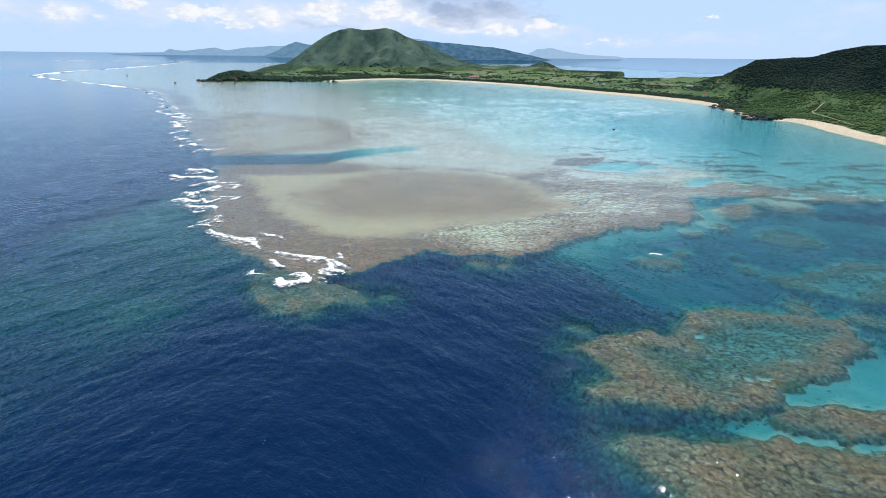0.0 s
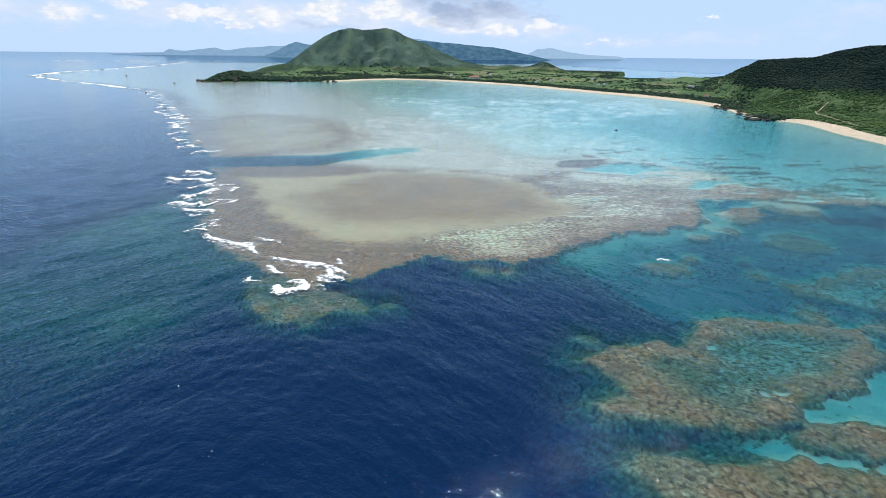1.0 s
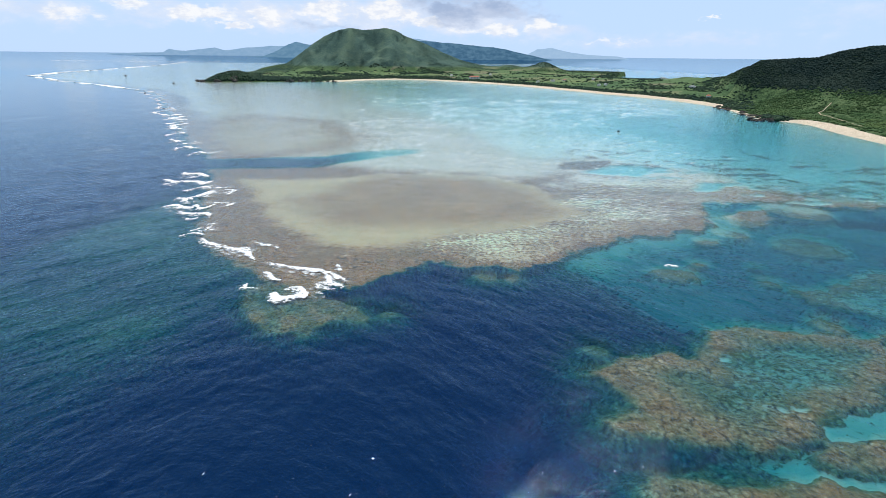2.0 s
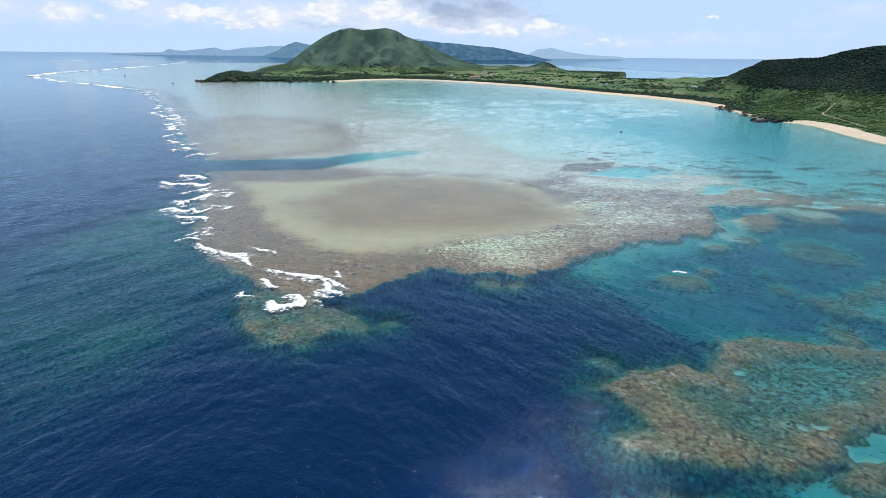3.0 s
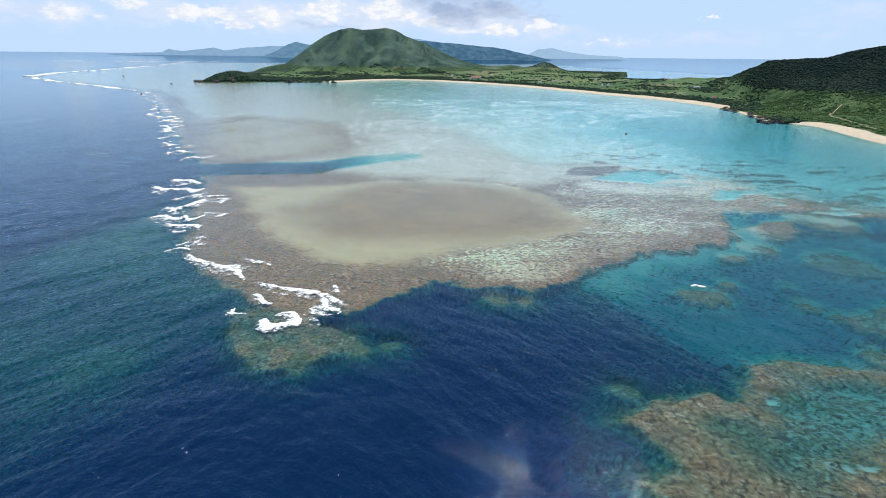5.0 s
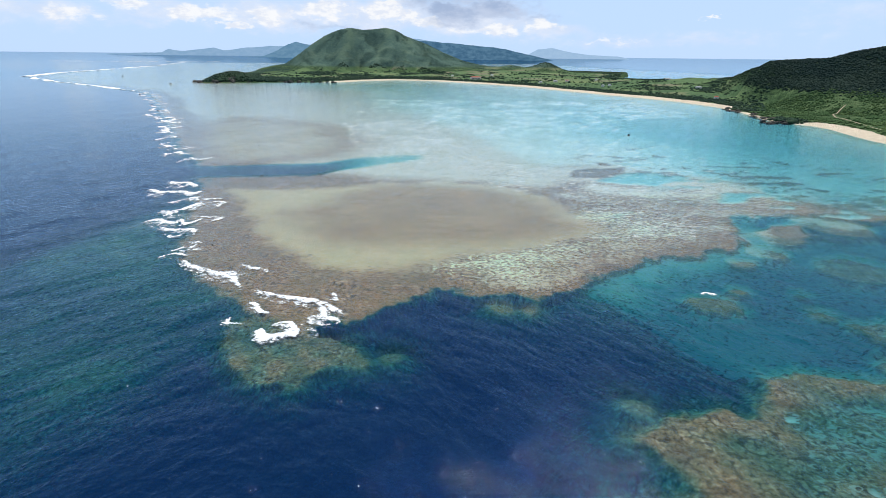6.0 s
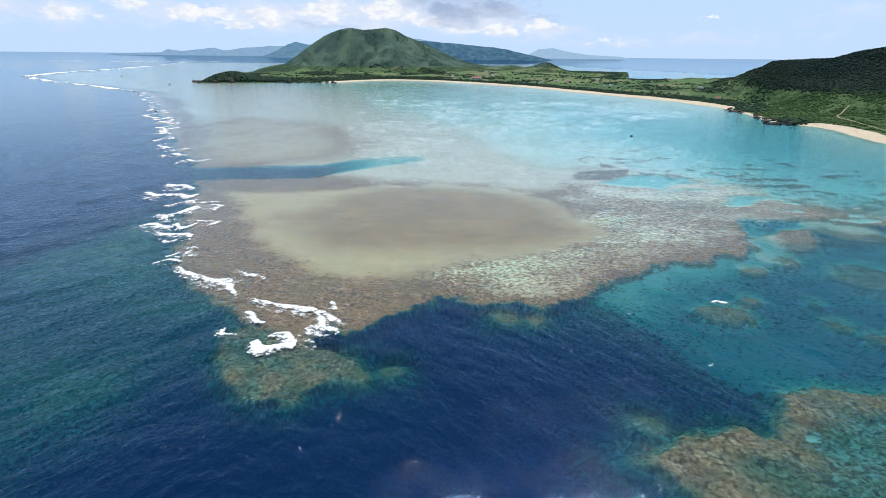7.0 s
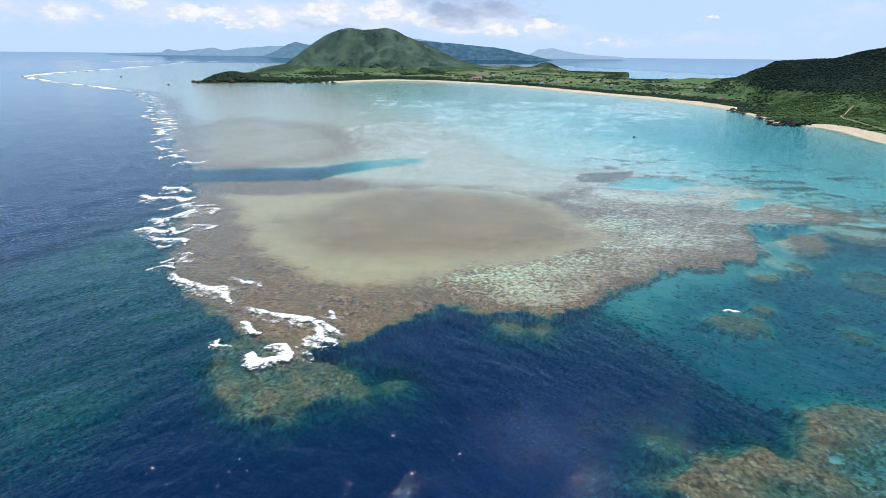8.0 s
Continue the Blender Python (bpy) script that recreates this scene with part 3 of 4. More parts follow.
def wave_height(x, y, open_sea):
    """Swell and wind sea in metres; the crests bend round the tip of the reef, and the reef flat lies almost still."""
    d = np.hypot(x, y)
    run = 0.8 * (y + np.sqrt((x + 45) ** 2 + 1600))
    swell = 0.30 * vnoise(x * 0.6, run, 7.5, 23, 2) * ease(d, 1500, 500)
    wind = 0.15 * vnoise(x * 0.85, run, 2.7, 24, 2) * ease(d, 460, 170)
    return (swell + wind) * (0.10 + 0.90 * open_sea)


reef = outline(np.clip(X, -9000, 9000), np.clip(Y, -9000, 9000), REEF)
# ripples are smoothed far from the eye, so that the distant sea looks brighter
calm = 0.8 + 0.2 * ease(reef, -40, 25) * (1 - 4.3 * ease(np.hypot(X, Y), 160, 900))
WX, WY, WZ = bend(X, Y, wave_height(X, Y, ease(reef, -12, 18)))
water = new("water", grid_mesh("water", WX, WY, WZ, MAT_WATER, None, [("depth", depth), ("calm", calm)]))
tagged(water, "rippled deep blue and turquoise sea reaching the horizon", "sea", kind="structure")

# ---- land ----
SHORE = [(-630, 1400), (-551, 1440), (-443, 1475), (-293, 1495), (-232, 1606), (-154, 1662), (-49, 1629), (18, 1573), (95, 1492), (162, 1406), (220, 1317),
         (267, 1217), (307, 1132), (347, 1073), (378, 1006), (402, 941), (409, 903), (414, 862), (413, 816), (412, 774), (399, 715), (393, 676),
         (402, 653), (412, 622), (408, 570), (397, 522), (391, 487), (388, 455), (385, 340),
         (420, 200), (1500, 200), (2000, 1000), (1300, 1500), (1000, 1700), (920, 1980), (800, 1900), (654, 1830), (625, 1960), (767, 2300), (790, 2500), (700, 2800),
         (300, 3200), (-400, 3100), (-650, 2700), (-715, 2350), (-740, 2150), (-760, 1900), (-720, 1700), (-670, 1520)]
# skylines: degrees to the right of ahead, metres up
PEAK = [(-19.5, 20), (-18, 28), (-16.4, 40), (-15.5, 62), (-14.05, 102), (-12.3, 145), (-10.86, 170), (-9.71, 180), (-8.58, 172), (-7.72, 174), (-6.28, 182),
        (-5.13, 173), (-3.98, 150), (-2.23, 124), (-0.45, 91), (1.34, 62), (2.6, 48), (4.5, 34), (7, 20)]
# how far the spurs of the mountain reach towards the bay, in metres, by degrees
SPURS = [(-20, 250), (-16, 320), (-14.2, 440), (-13.2, 290), (-12.2, 430), (-11.2, 300), (-9.9, 500), (-9.0, 360), (-8.2, 230), (-7.2, 300), (-6.0, 480), (-4.9, 290), (-3.8, 430), (-2.6, 280), (-1.2, 410), (0.4, 270), (2, 330), (7, 240)]
RIDGE = [(17, -0.040), (20.5, -0.036), (21.64, -0.0325), (22.6, -0.034), (23.67, -0.0295), (25.4, -0.0305), (27.3, -0.027), (28.57, -0.0138),
         (29.8, -0.0018), (31.1, -0.0005), (32.4, 0.0013), (34.0, 0.0024), (35.5, 0.0120), (37.3, 0.0188), (38.7, 0.0204), (43, 0.024), (55, 0.018), (75, -0.02)]
CREST = [(18, 1900), (23, 1750), (26.5, 1400), (29, 1060), (60, 960)]


def skyline(a, points):
    return np.interp(a, [p[0] for p in points], [p[1] for p in points])


def spur_reach(x, y):
    """How far the mountain's slope reaches down here: long on spurs, short in ravines."""
    d, a = np.hypot(x, y), np.degrees(np.arctan2(x, y))
    return 345 + 0.6 * (skyline(a + 1.3 * vnoise(x, y, 150, 48, 3) + 0.004 * (2330 - d), SPURS) - 345) + 60 * vnoise(x, y, 90, 46, 4, 0.6)


def sunlit_spur_turf(x, y):
    """Open turf along the mountain's spurs, which also carries the painted light on the ridges, 0 to 1."""
    return ease(spur_reach(x, y) + 50 * vnoise(x, y, 35, 47, 3), 360, 470)


def land_height(x, y):
    """Height of the land in metres, negative off the shore, and metres in from the shore."""
    s = -outline(x, y, SHORE) + vnoise(x, y, 60, 31, 4) * 7
    d, a = np.hypot(x, y), np.degrees(np.arctan2(x, y))
    plain_up = 5.0 * (1 - np.exp(-np.maximum(s, 0) / 35)) + np.clip(0.035 * (s - 50), 0, 16) * (1 - 0.8 * ease(a, 15.5, 19) * ease(d, 1700, 2000)) + 1.2 * vnoise(x, y, 120, 33, 3) * ease(s, 20, 120)
    ravine = np.abs(vnoise(x, y * 0.45, 170, 35, 4))
    spur = np.abs(vnoise(a * 40 + d * 0.04, d * 0.10, 105, 44, 3, 0.45)) * 1.5
    top = skyline(a + 0.15 * vnoise(x, y, 60, 36, 3), PEAK) - 5 + 2 * vnoise(x, y, 40, 37, 3)
    reach = spur_reach(x, y)
    u = np.abs(d - 2330) / np.where(d < 2330, reach, 500)
    mountain = (top - plain_up) * np.clip(1 - u, 0, 1) ** (0.9 + 0.3 * ease(u, 0.2, 0.9)) * (1.0 - 0.45 * np.clip(spur, 0, 0.7) * ease(u, 0.05, 0.4) * ease(u, 1.0, 0.6))
    crest = skyline(a, CREST)
    top = EYE + skyline(a, RIDGE) * crest + 1.5 * vnoise(x, y, 40, 38, 3)
    u = np.abs(d - crest) / np.where(d < crest, 140 + 70 * ravine, 350)
    hill = (top - plain_up) * np.clip(1 - u, 0, 1) * (1 - 0.25 * ravine * ease(u, 0.05, 0.4)) * ease(s, 25, 120)
    knoll = 34 * np.exp(-((x - 405) / 60) ** 2 - ((y - 2230) / 70) ** 2) + 18 * np.exp(-((x - 270) / 60) ** 2 - ((y - 2270) / 80) ** 2)
    knoll = knoll + 17 * np.exp(-((x + 585) / 55) ** 2 - ((y - 1500) / 55) ** 2) * ease(s, 0, 30)
    z = plain_up + np.maximum(mountain, 0) + np.maximum(hill, 0) + knoll
    return np.where(s > 0, z, -8.0 + 8 * np.exp(np.minimum(s, 0) / 14)), s


def shore_kind(x, y, s):
    """Sand beach and dark rock along the shore, 0 to 1."""
    rocky = np.maximum(ease(x, -300, -360), ease(y, 850, 815) * ease(y, 640, 655) * ease(x, 560, 500))
    wide = np.where(y > 1000, 26, 24) * (1 - 0.62 * rocky) + 5 * vnoise(x, y, 50, 41, 3)
    beach = (1 - rocky * np.where(x > 0, 0.3, 0.75)) * ease(s, wide + 3, wide - 3) * ease(x, 520, 470)
    beach = np.maximum(beach, ease(np.hypot(x + 672, y - 1545), 46, 30))
    rock = rocky * ease(s, 15, 7) * ease(vnoise(x, y, 16, 43, 3), -0.1, 0.3)
    return beach, rock


def field_share(x, y, s):
    d, a = np.hypot(x, y), np.degrees(np.arctan2(x, y))
    f = ease(s, 50, 80) * ease(vnoise(x, y, 150, 45, 3), -0.40, -0.18) * ease(a, 30, 27)
    return f * np.where(a < 4, ease(d, 2090, 2010), ease(d, 2300, 2200))


angle, away = np.radians(np.linspace(-31, 62, 580)), np.concatenate([np.geomspace(330.0, 1800.0, 250), np.linspace(1808.0, 2420.0, 150), np.geomspace(2440.0, 3600.0, 25)])
A, D = np.meshgrid(angle, away)
X, Y = D * np.sin(A), D * np.cos(A)
Z, inland = land_height(X, Y)
beach, rock = shore_kind(X, Y, inland)
field = field_share(X, Y, inland)
keep = np.maximum.reduce([inland[:-1, :-1], inland[1:, :-1], inland[:-1, 1:], inland[1:, 1:]]) > -14
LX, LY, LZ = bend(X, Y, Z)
# slope, by bearing from the eye, gives the mountain its hazed tone
land = new("ground", grid_mesh("ground", LX, LY, LZ, MAT_LAND, keep, [("beach", beach), ("rock", rock), ("field", field), ("wood", ease(Z, 26, 36)), ("slope", ease(np.degrees(A), 12, 9)), ("grass", sunlit_spur_turf(X, Y))]))
tagged(land, "green coastal land with fields, wooded hills and a sand beach", "land", kind="structure")

# ---- woods ----


def clump_shape(seed, level):
    """A ragged leafy clump about 1 m in radius, flat below."""
    bm = bmesh.new()
    bmesh.ops.create_icosphere(bm, subdivisions=level, radius=1.0)
    rnd = random.Random(seed)
    for v in bm.verts:
        v.co *= rnd.uniform(0.68, 1.25)
        v.co.z *= 0.85
    co = np.array([v.co[:] for v in bm.verts])
    bm.verts.ensure_lookup_table()
    tri = np.array([[v.index for v in f.verts] for f in bm.faces])
    bm.free()
    return co, tri


def canopy(name, places, sizes, level, mat, label, seed, flat=1.0):
    rng = np.random.default_rng(seed)
    shapes = [clump_shape(seed * 10 + k, level) for k in range(6)]
    verts, faces, base = [], [], 0
    for (x, y, z), r in zip(places, sizes):
        co, tri = shapes[rng.integers(6)]
        a = rng.uniform(0, 6.283)
        c, s = math.cos(a), math.sin(a)
        q = co * (r * rng.uniform(0.8, 1.25), r * rng.uniform(0.8, 1.25), r * rng.uniform(0.75, 1.2) * flat)
        verts.append(np.stack([q[:, 0] * c - q[:, 1] * s + x, q[:, 0] * s + q[:, 1] * c + y, q[:, 2] + z + 0.35 * r * flat], -1))
        faces.append(tri + base)
        base += len(co)
    v, f = np.concatenate(verts), np.concatenate(faces)
    me = bpy.data.meshes.new(name)
    me.vertices.add(len(v))
    me.vertices.foreach_set("co", v.astype(np.float32).ravel())
    me.loops.add(len(f) * 3)
    me.loops.foreach_set("vertex_index", f.astype(np.int32).ravel())
    me.polygons.add(len(f))
    me.polygons.foreach_set("loop_start", np.arange(0, len(f) * 3, 3, dtype=np.int32))
    me.polygons.foreach_set("use_smooth", np.ones(len(f), bool))
    me.materials.append(mat)
    me.update(calc_edges=True)
    return tagged(new(name, me), label, "woodland", kind="stuff")


def scatter(count, a0, a1, d0, d1, seed, wood, power):
    """Places on land between two angles and distances; wood(x, y, s, z) gives the chance of a clump. power 2: even over the ground, less: denser near by."""
    rng = np.random.default_rng(seed)
    a = np.radians(rng.uniform(a0, a1, count))
    d = rng.uniform(d0 ** power, d1 ** power, count) ** (1 / power)
    x, y = d * np.sin(a), d * np.cos(a)
    z, s = land_height(x, y)
    ok = rng.uniform(0, 1, count) < wood(x, y, s, z)
    x, y, z = x[ok], y[ok], z[ok]
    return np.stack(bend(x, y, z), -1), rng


def wood_chance(x, y, s, z):
    b, r = shore_kind(x, y, s)
    f = field_share(x, y, s)
    belt = ease(s, 9, 14) * np.where(x > 0, ease(s, 85, 50), ease(s, 140, 90))
    open_scrub = ease(vnoise(x, y, 70, 51, 4), -0.1, 0.25) * 0.7 + 0.25
    high = ease(z, 26, 36)
    light = ease(np.degrees(np.arctan2(x, y)), 29.5, 33) * ease(s, 8, 30)
    belt, open_scrub = belt * (1 - 0.75 * light), open_scrub * (1 - 0.6 * light)
    chance = np.maximum.reduce([belt, high, open_scrub * (1 - f), 0.015 * f + 0.6 * f * ease(np.abs(vnoise(x * 0.8, y * 1.6, 90, 52, 2)), 0.06, 0.02)])
    return chance * (s > 8) * (1 - ease(b, 0.25, 0.5)) * (1 - ease(r, 0.4, 0.7))


TRACK = [(514, 716), (505, 710), (485, 695), (474, 675), (473, 659), (464, 623), (452, 587), (447, 566)]


def off_track(x, y):
    """1 where bushes may stand, 0 on the sandy track."""
    return (np.abs(outline(x, y, TRACK + [(p[0] + 0.5, p[1]) for p in TRACK[::-1]])) > 3.2) * 1.0


pts, rng = scatter(8500, 23, 46, 440, 880, 61, lambda x, y, s, z: wood_chance(x, y, s, z) * off_track(x, y), 1.0)
canopy("woodland", pts, rng.uniform(0.9, 2.3, len(pts)), 2, MAT_SCRUB, "dense green coastal scrub and low trees", 3, 0.75)
pts, rng = scatter(18000, 4, 30, 880, 1500, 62, wood_chance, 1.4)
canopy("woodland", pts, rng.uniform(1.6, 3.4, len(pts)), 1, MAT_FOREST, "dark evergreen woodland behind the beach and among the fields", 4, 0.5)
pts, rng = scatter(42000, 26, 46, 800, 1110, 67, lambda x, y, s, z: ease(z, 24, 38), 1.4)
canopy("woodland", pts, rng.uniform(1.2, 2.5, len(pts)), 1, MAT_SHADED_HILL, "evergreen forest covering the hill above the beach, darkened as under cloud shadow", 10, 0.6)
pts, rng = scatter(20000, -27, 22, 1440, 2020, 63, wood_chance, 1.5)
canopy("woodland", pts, rng.uniform(2.0, 3.8, len(pts)), 1, MAT_FOREST, "dark green woodland on the headland and the plain", 5, 0.75)
pts, rng = scatter(2600, -25.5, -16, 1425, 1640, 65, wood_chance, 1.5)
canopy("woodland", pts, rng.uniform(3.0, 5.5, len(pts)), 1, MAT_FOREST, "tall dark trees crowding the rocky headland", 7)
pts, rng = scatter(22000, 28, 43, 540, 940, 66, lambda x, y, s, z: (s > 34) * ease(z, 36, 30) * ease(vnoise(x, y, 26, 53, 4), -0.45, 0.2) * off_track(x, y), 1.4)
canopy("woodland", pts, rng.uniform(0.7, 1.8, len(pts)), 1, MAT_SCRUB, "low green scrub over the slope above the beach", 8, 0.8)
pts, rng = scatter(26000, -20, 8, 1840, 2370, 64, lambda x, y, s, z: wood_chance(x, y, s, z) * (1 - 0.85 * sunlit_spur_turf(x, y)) * ease(vnoise(x, y, 45, 56, 3), -0.3, 0.2), 2.0)
canopy("woodland", pts, rng.uniform(1.2, 2.6, len(pts)), 1, MAT_HAZED_SLOPE, "green scrub forest covering the twin-peaked mountain", 6, 0.35)
pts, rng = scatter(7000, 8, 22, 1500, 2420, 69, wood_chance, 2.0)
canopy("woodland", pts, rng.uniform(1.8, 3.4, len(pts)), 1, MAT_FOREST, "dark green woodland on the low point beyond the fields", 11, 0.6)
rng = np.random.default_rng(68)
px, py = 404 + rng.normal(0, 9, 90), 662 + rng.normal(0, 8, 90)
pz, ps = land_height(px, py)
point = np.stack([px, py, pz], -1)[ps > 2]
canopy("thicket", point, rng.uniform(1.6, 3.4, len(point)), 2, MAT_FOREST, "dark wind-clipped thicket on the rocky point between the beaches", 9)

# ---- far islands ----


def far_hills(name, points, away, mat, label, seed):
    """A range of hills across the sea: a ridge with slopes on both sides, set nearer and shaped to fit the eye's view.
    """
    a = np.linspace(points[0][0], points[-1][0], 120)
    rise = np.interp(a, [p[0] for p in points], [p[1] for p in points])
    rise = rise + 0.0012 * vnoise(a * 40, a * 0, 40, seed, 4) * ease(rise, -0.004, 0.006)
    across = np.linspace(-1, 1, 13)
    Aa, U = np.meshgrid(np.radians(a), across)
    wob = vnoise(np.degrees(Aa) * 60, U * 90, 60, seed + 1, 4)
    foot = points[0][2]
    dist = away + U * 90 - 20 * wob * (1 - np.abs(U))
    top = EYE + away * (foot + (rise[None, :] - foot) * np.clip(1 - np.abs(U), 0, 1) ** 0.8) - 3
    me = grid_mesh(name, dist * np.sin(Aa), dist * np.cos(Aa), top, mat)
    return tagged(new(name, me), label, "backdrop", kind="structure")


# glowing colours with the haze painted in, paler for farther hills
HAZE_NEAR = hazed_hill_glow("hazy_blue_green_hills", (0.05, 0.13, 0.23), (0.10, 0.21, 0.32))
HAZE_MID = hazed_hill_glow("hazy_blue_hills", (0.24, 0.40, 0.60), (0.28, 0.44, 0.64))
HAZE_HALF = hazed_hill_glow("hazy_blue_grey_hills", (0.12, 0.25, 0.39), (0.16, 0.30, 0.44))
HAZE_FAR = hazed_hill_glow("hazy_pale_blue_hills", (0.33, 0.50, 0.72), (0.37, 0.54, 0.75))
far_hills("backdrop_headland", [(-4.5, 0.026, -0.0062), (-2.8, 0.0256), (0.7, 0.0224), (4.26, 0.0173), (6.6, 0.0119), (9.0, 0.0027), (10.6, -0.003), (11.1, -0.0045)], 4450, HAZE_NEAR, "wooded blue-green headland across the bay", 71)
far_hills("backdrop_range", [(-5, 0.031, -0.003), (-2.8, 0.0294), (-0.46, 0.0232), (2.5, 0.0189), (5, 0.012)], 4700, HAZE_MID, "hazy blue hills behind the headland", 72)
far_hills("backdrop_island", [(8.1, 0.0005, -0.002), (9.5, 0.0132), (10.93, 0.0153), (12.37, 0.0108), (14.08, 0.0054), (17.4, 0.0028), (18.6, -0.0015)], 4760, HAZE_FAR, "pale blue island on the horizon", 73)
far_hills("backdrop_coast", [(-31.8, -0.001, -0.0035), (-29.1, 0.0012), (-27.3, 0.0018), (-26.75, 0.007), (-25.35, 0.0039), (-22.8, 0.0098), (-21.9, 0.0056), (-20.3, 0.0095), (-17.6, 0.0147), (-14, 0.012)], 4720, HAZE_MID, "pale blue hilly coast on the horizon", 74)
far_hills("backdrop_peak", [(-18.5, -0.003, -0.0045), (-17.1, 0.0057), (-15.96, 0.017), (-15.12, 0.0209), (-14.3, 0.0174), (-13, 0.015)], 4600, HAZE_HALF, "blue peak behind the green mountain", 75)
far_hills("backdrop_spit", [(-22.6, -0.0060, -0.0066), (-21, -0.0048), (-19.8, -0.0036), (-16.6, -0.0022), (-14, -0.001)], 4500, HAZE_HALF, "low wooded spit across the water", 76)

# ---- surf ----


def foam_mesh(length, width, cell, seed, solid, hump):
    """Lacy foam: a humped sheet of small cells with ragged edges and holes."""
    nx, ny = max(6, int(length / cell)), max(4, int(width / cell))
    u, v = np.meshgrid(np.linspace(-1, 1, nx + 1), np.linspace(-1, 1, ny + 1))
    x, y = u * length / 2, v * width / 2
    q = vnoise(x * 0.8 + 50 * seed, y * 1.2, width * 0.3, seed, 6, 0.75)
    lace = 1 - np.abs(vnoise(x + 9 * seed, y, width * 0.12, seed + 5, 4, 0.6)) * 2
    bow = v - 0.45 * np.sin(1.7 * u + seed) - 0.2 * np.sin(4.1 * u + 2 * seed)
    shape = 1 - np.abs(u) ** 2.5 - np.where(bow > 0, (bow * 2.2) ** 2, (bow * 0.8) ** 2)
    crest = np.clip(1 - np.abs(bow - 0.12) * 2.8, 0, 1) * ease(1 - np.abs(u), 0, 0.4)
    full = solid * (0.36 * np.clip(shape, -1, 1) + 0.75 * crest) + 0.7 * q + 0.45 * (lace - 0.7)
    z = 0.16 + 0.6 * hump * np.clip(full, 0, 1) * crest * (0.7 + 0.5 * vnoise(x, y, cell * 4, seed + 8, 2)) * ease(1 - np.abs(u), 0, 0.3)
    x = x + cell * 0.5 * vnoise(x, y, cell * 2, seed + 11, 1)
    y = y + cell * 0.5 * vnoise(x, y, cell * 2, seed + 12, 1)
    cellv = (full[:-1, :-1] + full[1:, 1:] + full[1:, :-1] + full[:-1, 1:]) / 4
    keep = (cellv > 0.12) & ((shape[:-1, :-1] + shape[1:, 1:]) > -0.2)
    return x, y, z, keep, np.clip(full, 0, 1.0) * ease(shape, -0.15, 0.35)


def largest_piece(keep):
    """The largest connected patch of kept cells."""
    left, best = set(zip(*np.nonzero(keep))), []
    while left:
        todo, piece = [left.pop()], []
        while todo:
            i, j = todo.pop()
            piece.append((i, j))
            for q in ((i + 1, j), (i - 1, j), (i, j + 1), (i, j - 1)):
                if q in left:
                    left.remove(q)
                    todo.append(q)
        if len(piece) > len(best):
            best = piece
    main = np.zeros_like(keep)
    for i, j in best:
        main[i, j] = True
    return main


def breaker(x, y, length, width, turn, seed, solid, hump, cell):
    fx, fy, fz, keep, full = foam_mesh(length, width, cell, seed, solid, hump)
    main = largest_piece(keep)
    if main.sum() < 4:
        return
    ob = new("breaking_wave", grid_mesh("breaking_wave", fx, fy, fz, MAT_FOAM, main, [("full", full)]))
    ob.matrix_world = pose(x, y, 0.0, 0, 0, turn)
    tagged(ob, "white foam of a wave breaking on the reef edge", "wave", "breakers along the reef")
    rest = keep & ~main
    if rest.sum() > 3:
        flecks = new("loose_foam", grid_mesh("loose_foam", fx, fy, fz, MAT_FOAM, rest, [("full", full)]))
        flecks.parent = ob
        tagged(flecks, "loose flecks of white foam", kind="stuff")


# the large breakers near the tip of the reef: place, length along the crest, width, turn, fullness, height
TIP = [(-50, 153.5, 11, 5.4, -32, 1.8, 0.8), (-48, 172.5, 36, 4.6, -33, 0.95, 0.6), (-47.5, 157, 9, 3, -34, 1.5, 0.5), (-38.5, 162.5, 13, 6, -30, 0.95, 0.6), (-41, 156, 9, 3, -25, 0.6, 0.3),
       (-59, 169, 11, 3.2, -38, 1.25, 0.5), (-64, 160, 6, 3, -60, 0.8, 0.3), (-85, 194, 38, 4.6, -43, 0.95, 0.5), (-79, 190, 14, 6, -35, 0.6, 0.3),
       (-103, 216, 13, 9, -30, 0.6, 0.3), (-71, 198, 15, 6, -10, 0.55, 0.3), (-37.7, 177, 7, 3.5, -40, 0.65, 0.3), (-116, 232, 6, 3, 5, 0.9, 0.3),
       (-107, 216, 5, 2.5, 10, 0.8, 0.3), (-105.4, 209.5, 9, 3.5, 0, 0.9, 0.3), (-130, 247.5, 17, 8, 0, 0.8, 0.4), (-120, 239, 15, 6, 8, 0.85, 0.4),
       (-111, 239, 10, 7, -20, 0.65, 0.3), (-120, 253, 11, 9, 0, 0.95, 0.5), (-132, 271, 18, 15, 10, 0.95, 0.6), (-113, 256, 12, 8, -60, 0.55, 0.3),
       (-120.5, 278, 14, 9, -60, 0.55, 0.3), (-157, 301, 19, 10, 10, 0.95, 0.6), (-155, 323, 21, 12, 5, 0.9, 0.6), (-144, 305, 15, 11, 10, 0.95, 0.5),
       (-129, 291, 15, 10, -50, 0.6, 0.3), (-138, 286, 12, 8, 5, 0.7, 0.4), (81, 181, 5, 1.5, -8, 1.3, 0.3)]
for k, (x, y, length, width, turn, solid, hump) in enumerate(TIP):
    breaker(x, y, length * 1.15, width * 2.1, turn, 100 + k, solid, hump, 0.24 if y < 230 else 0.32)
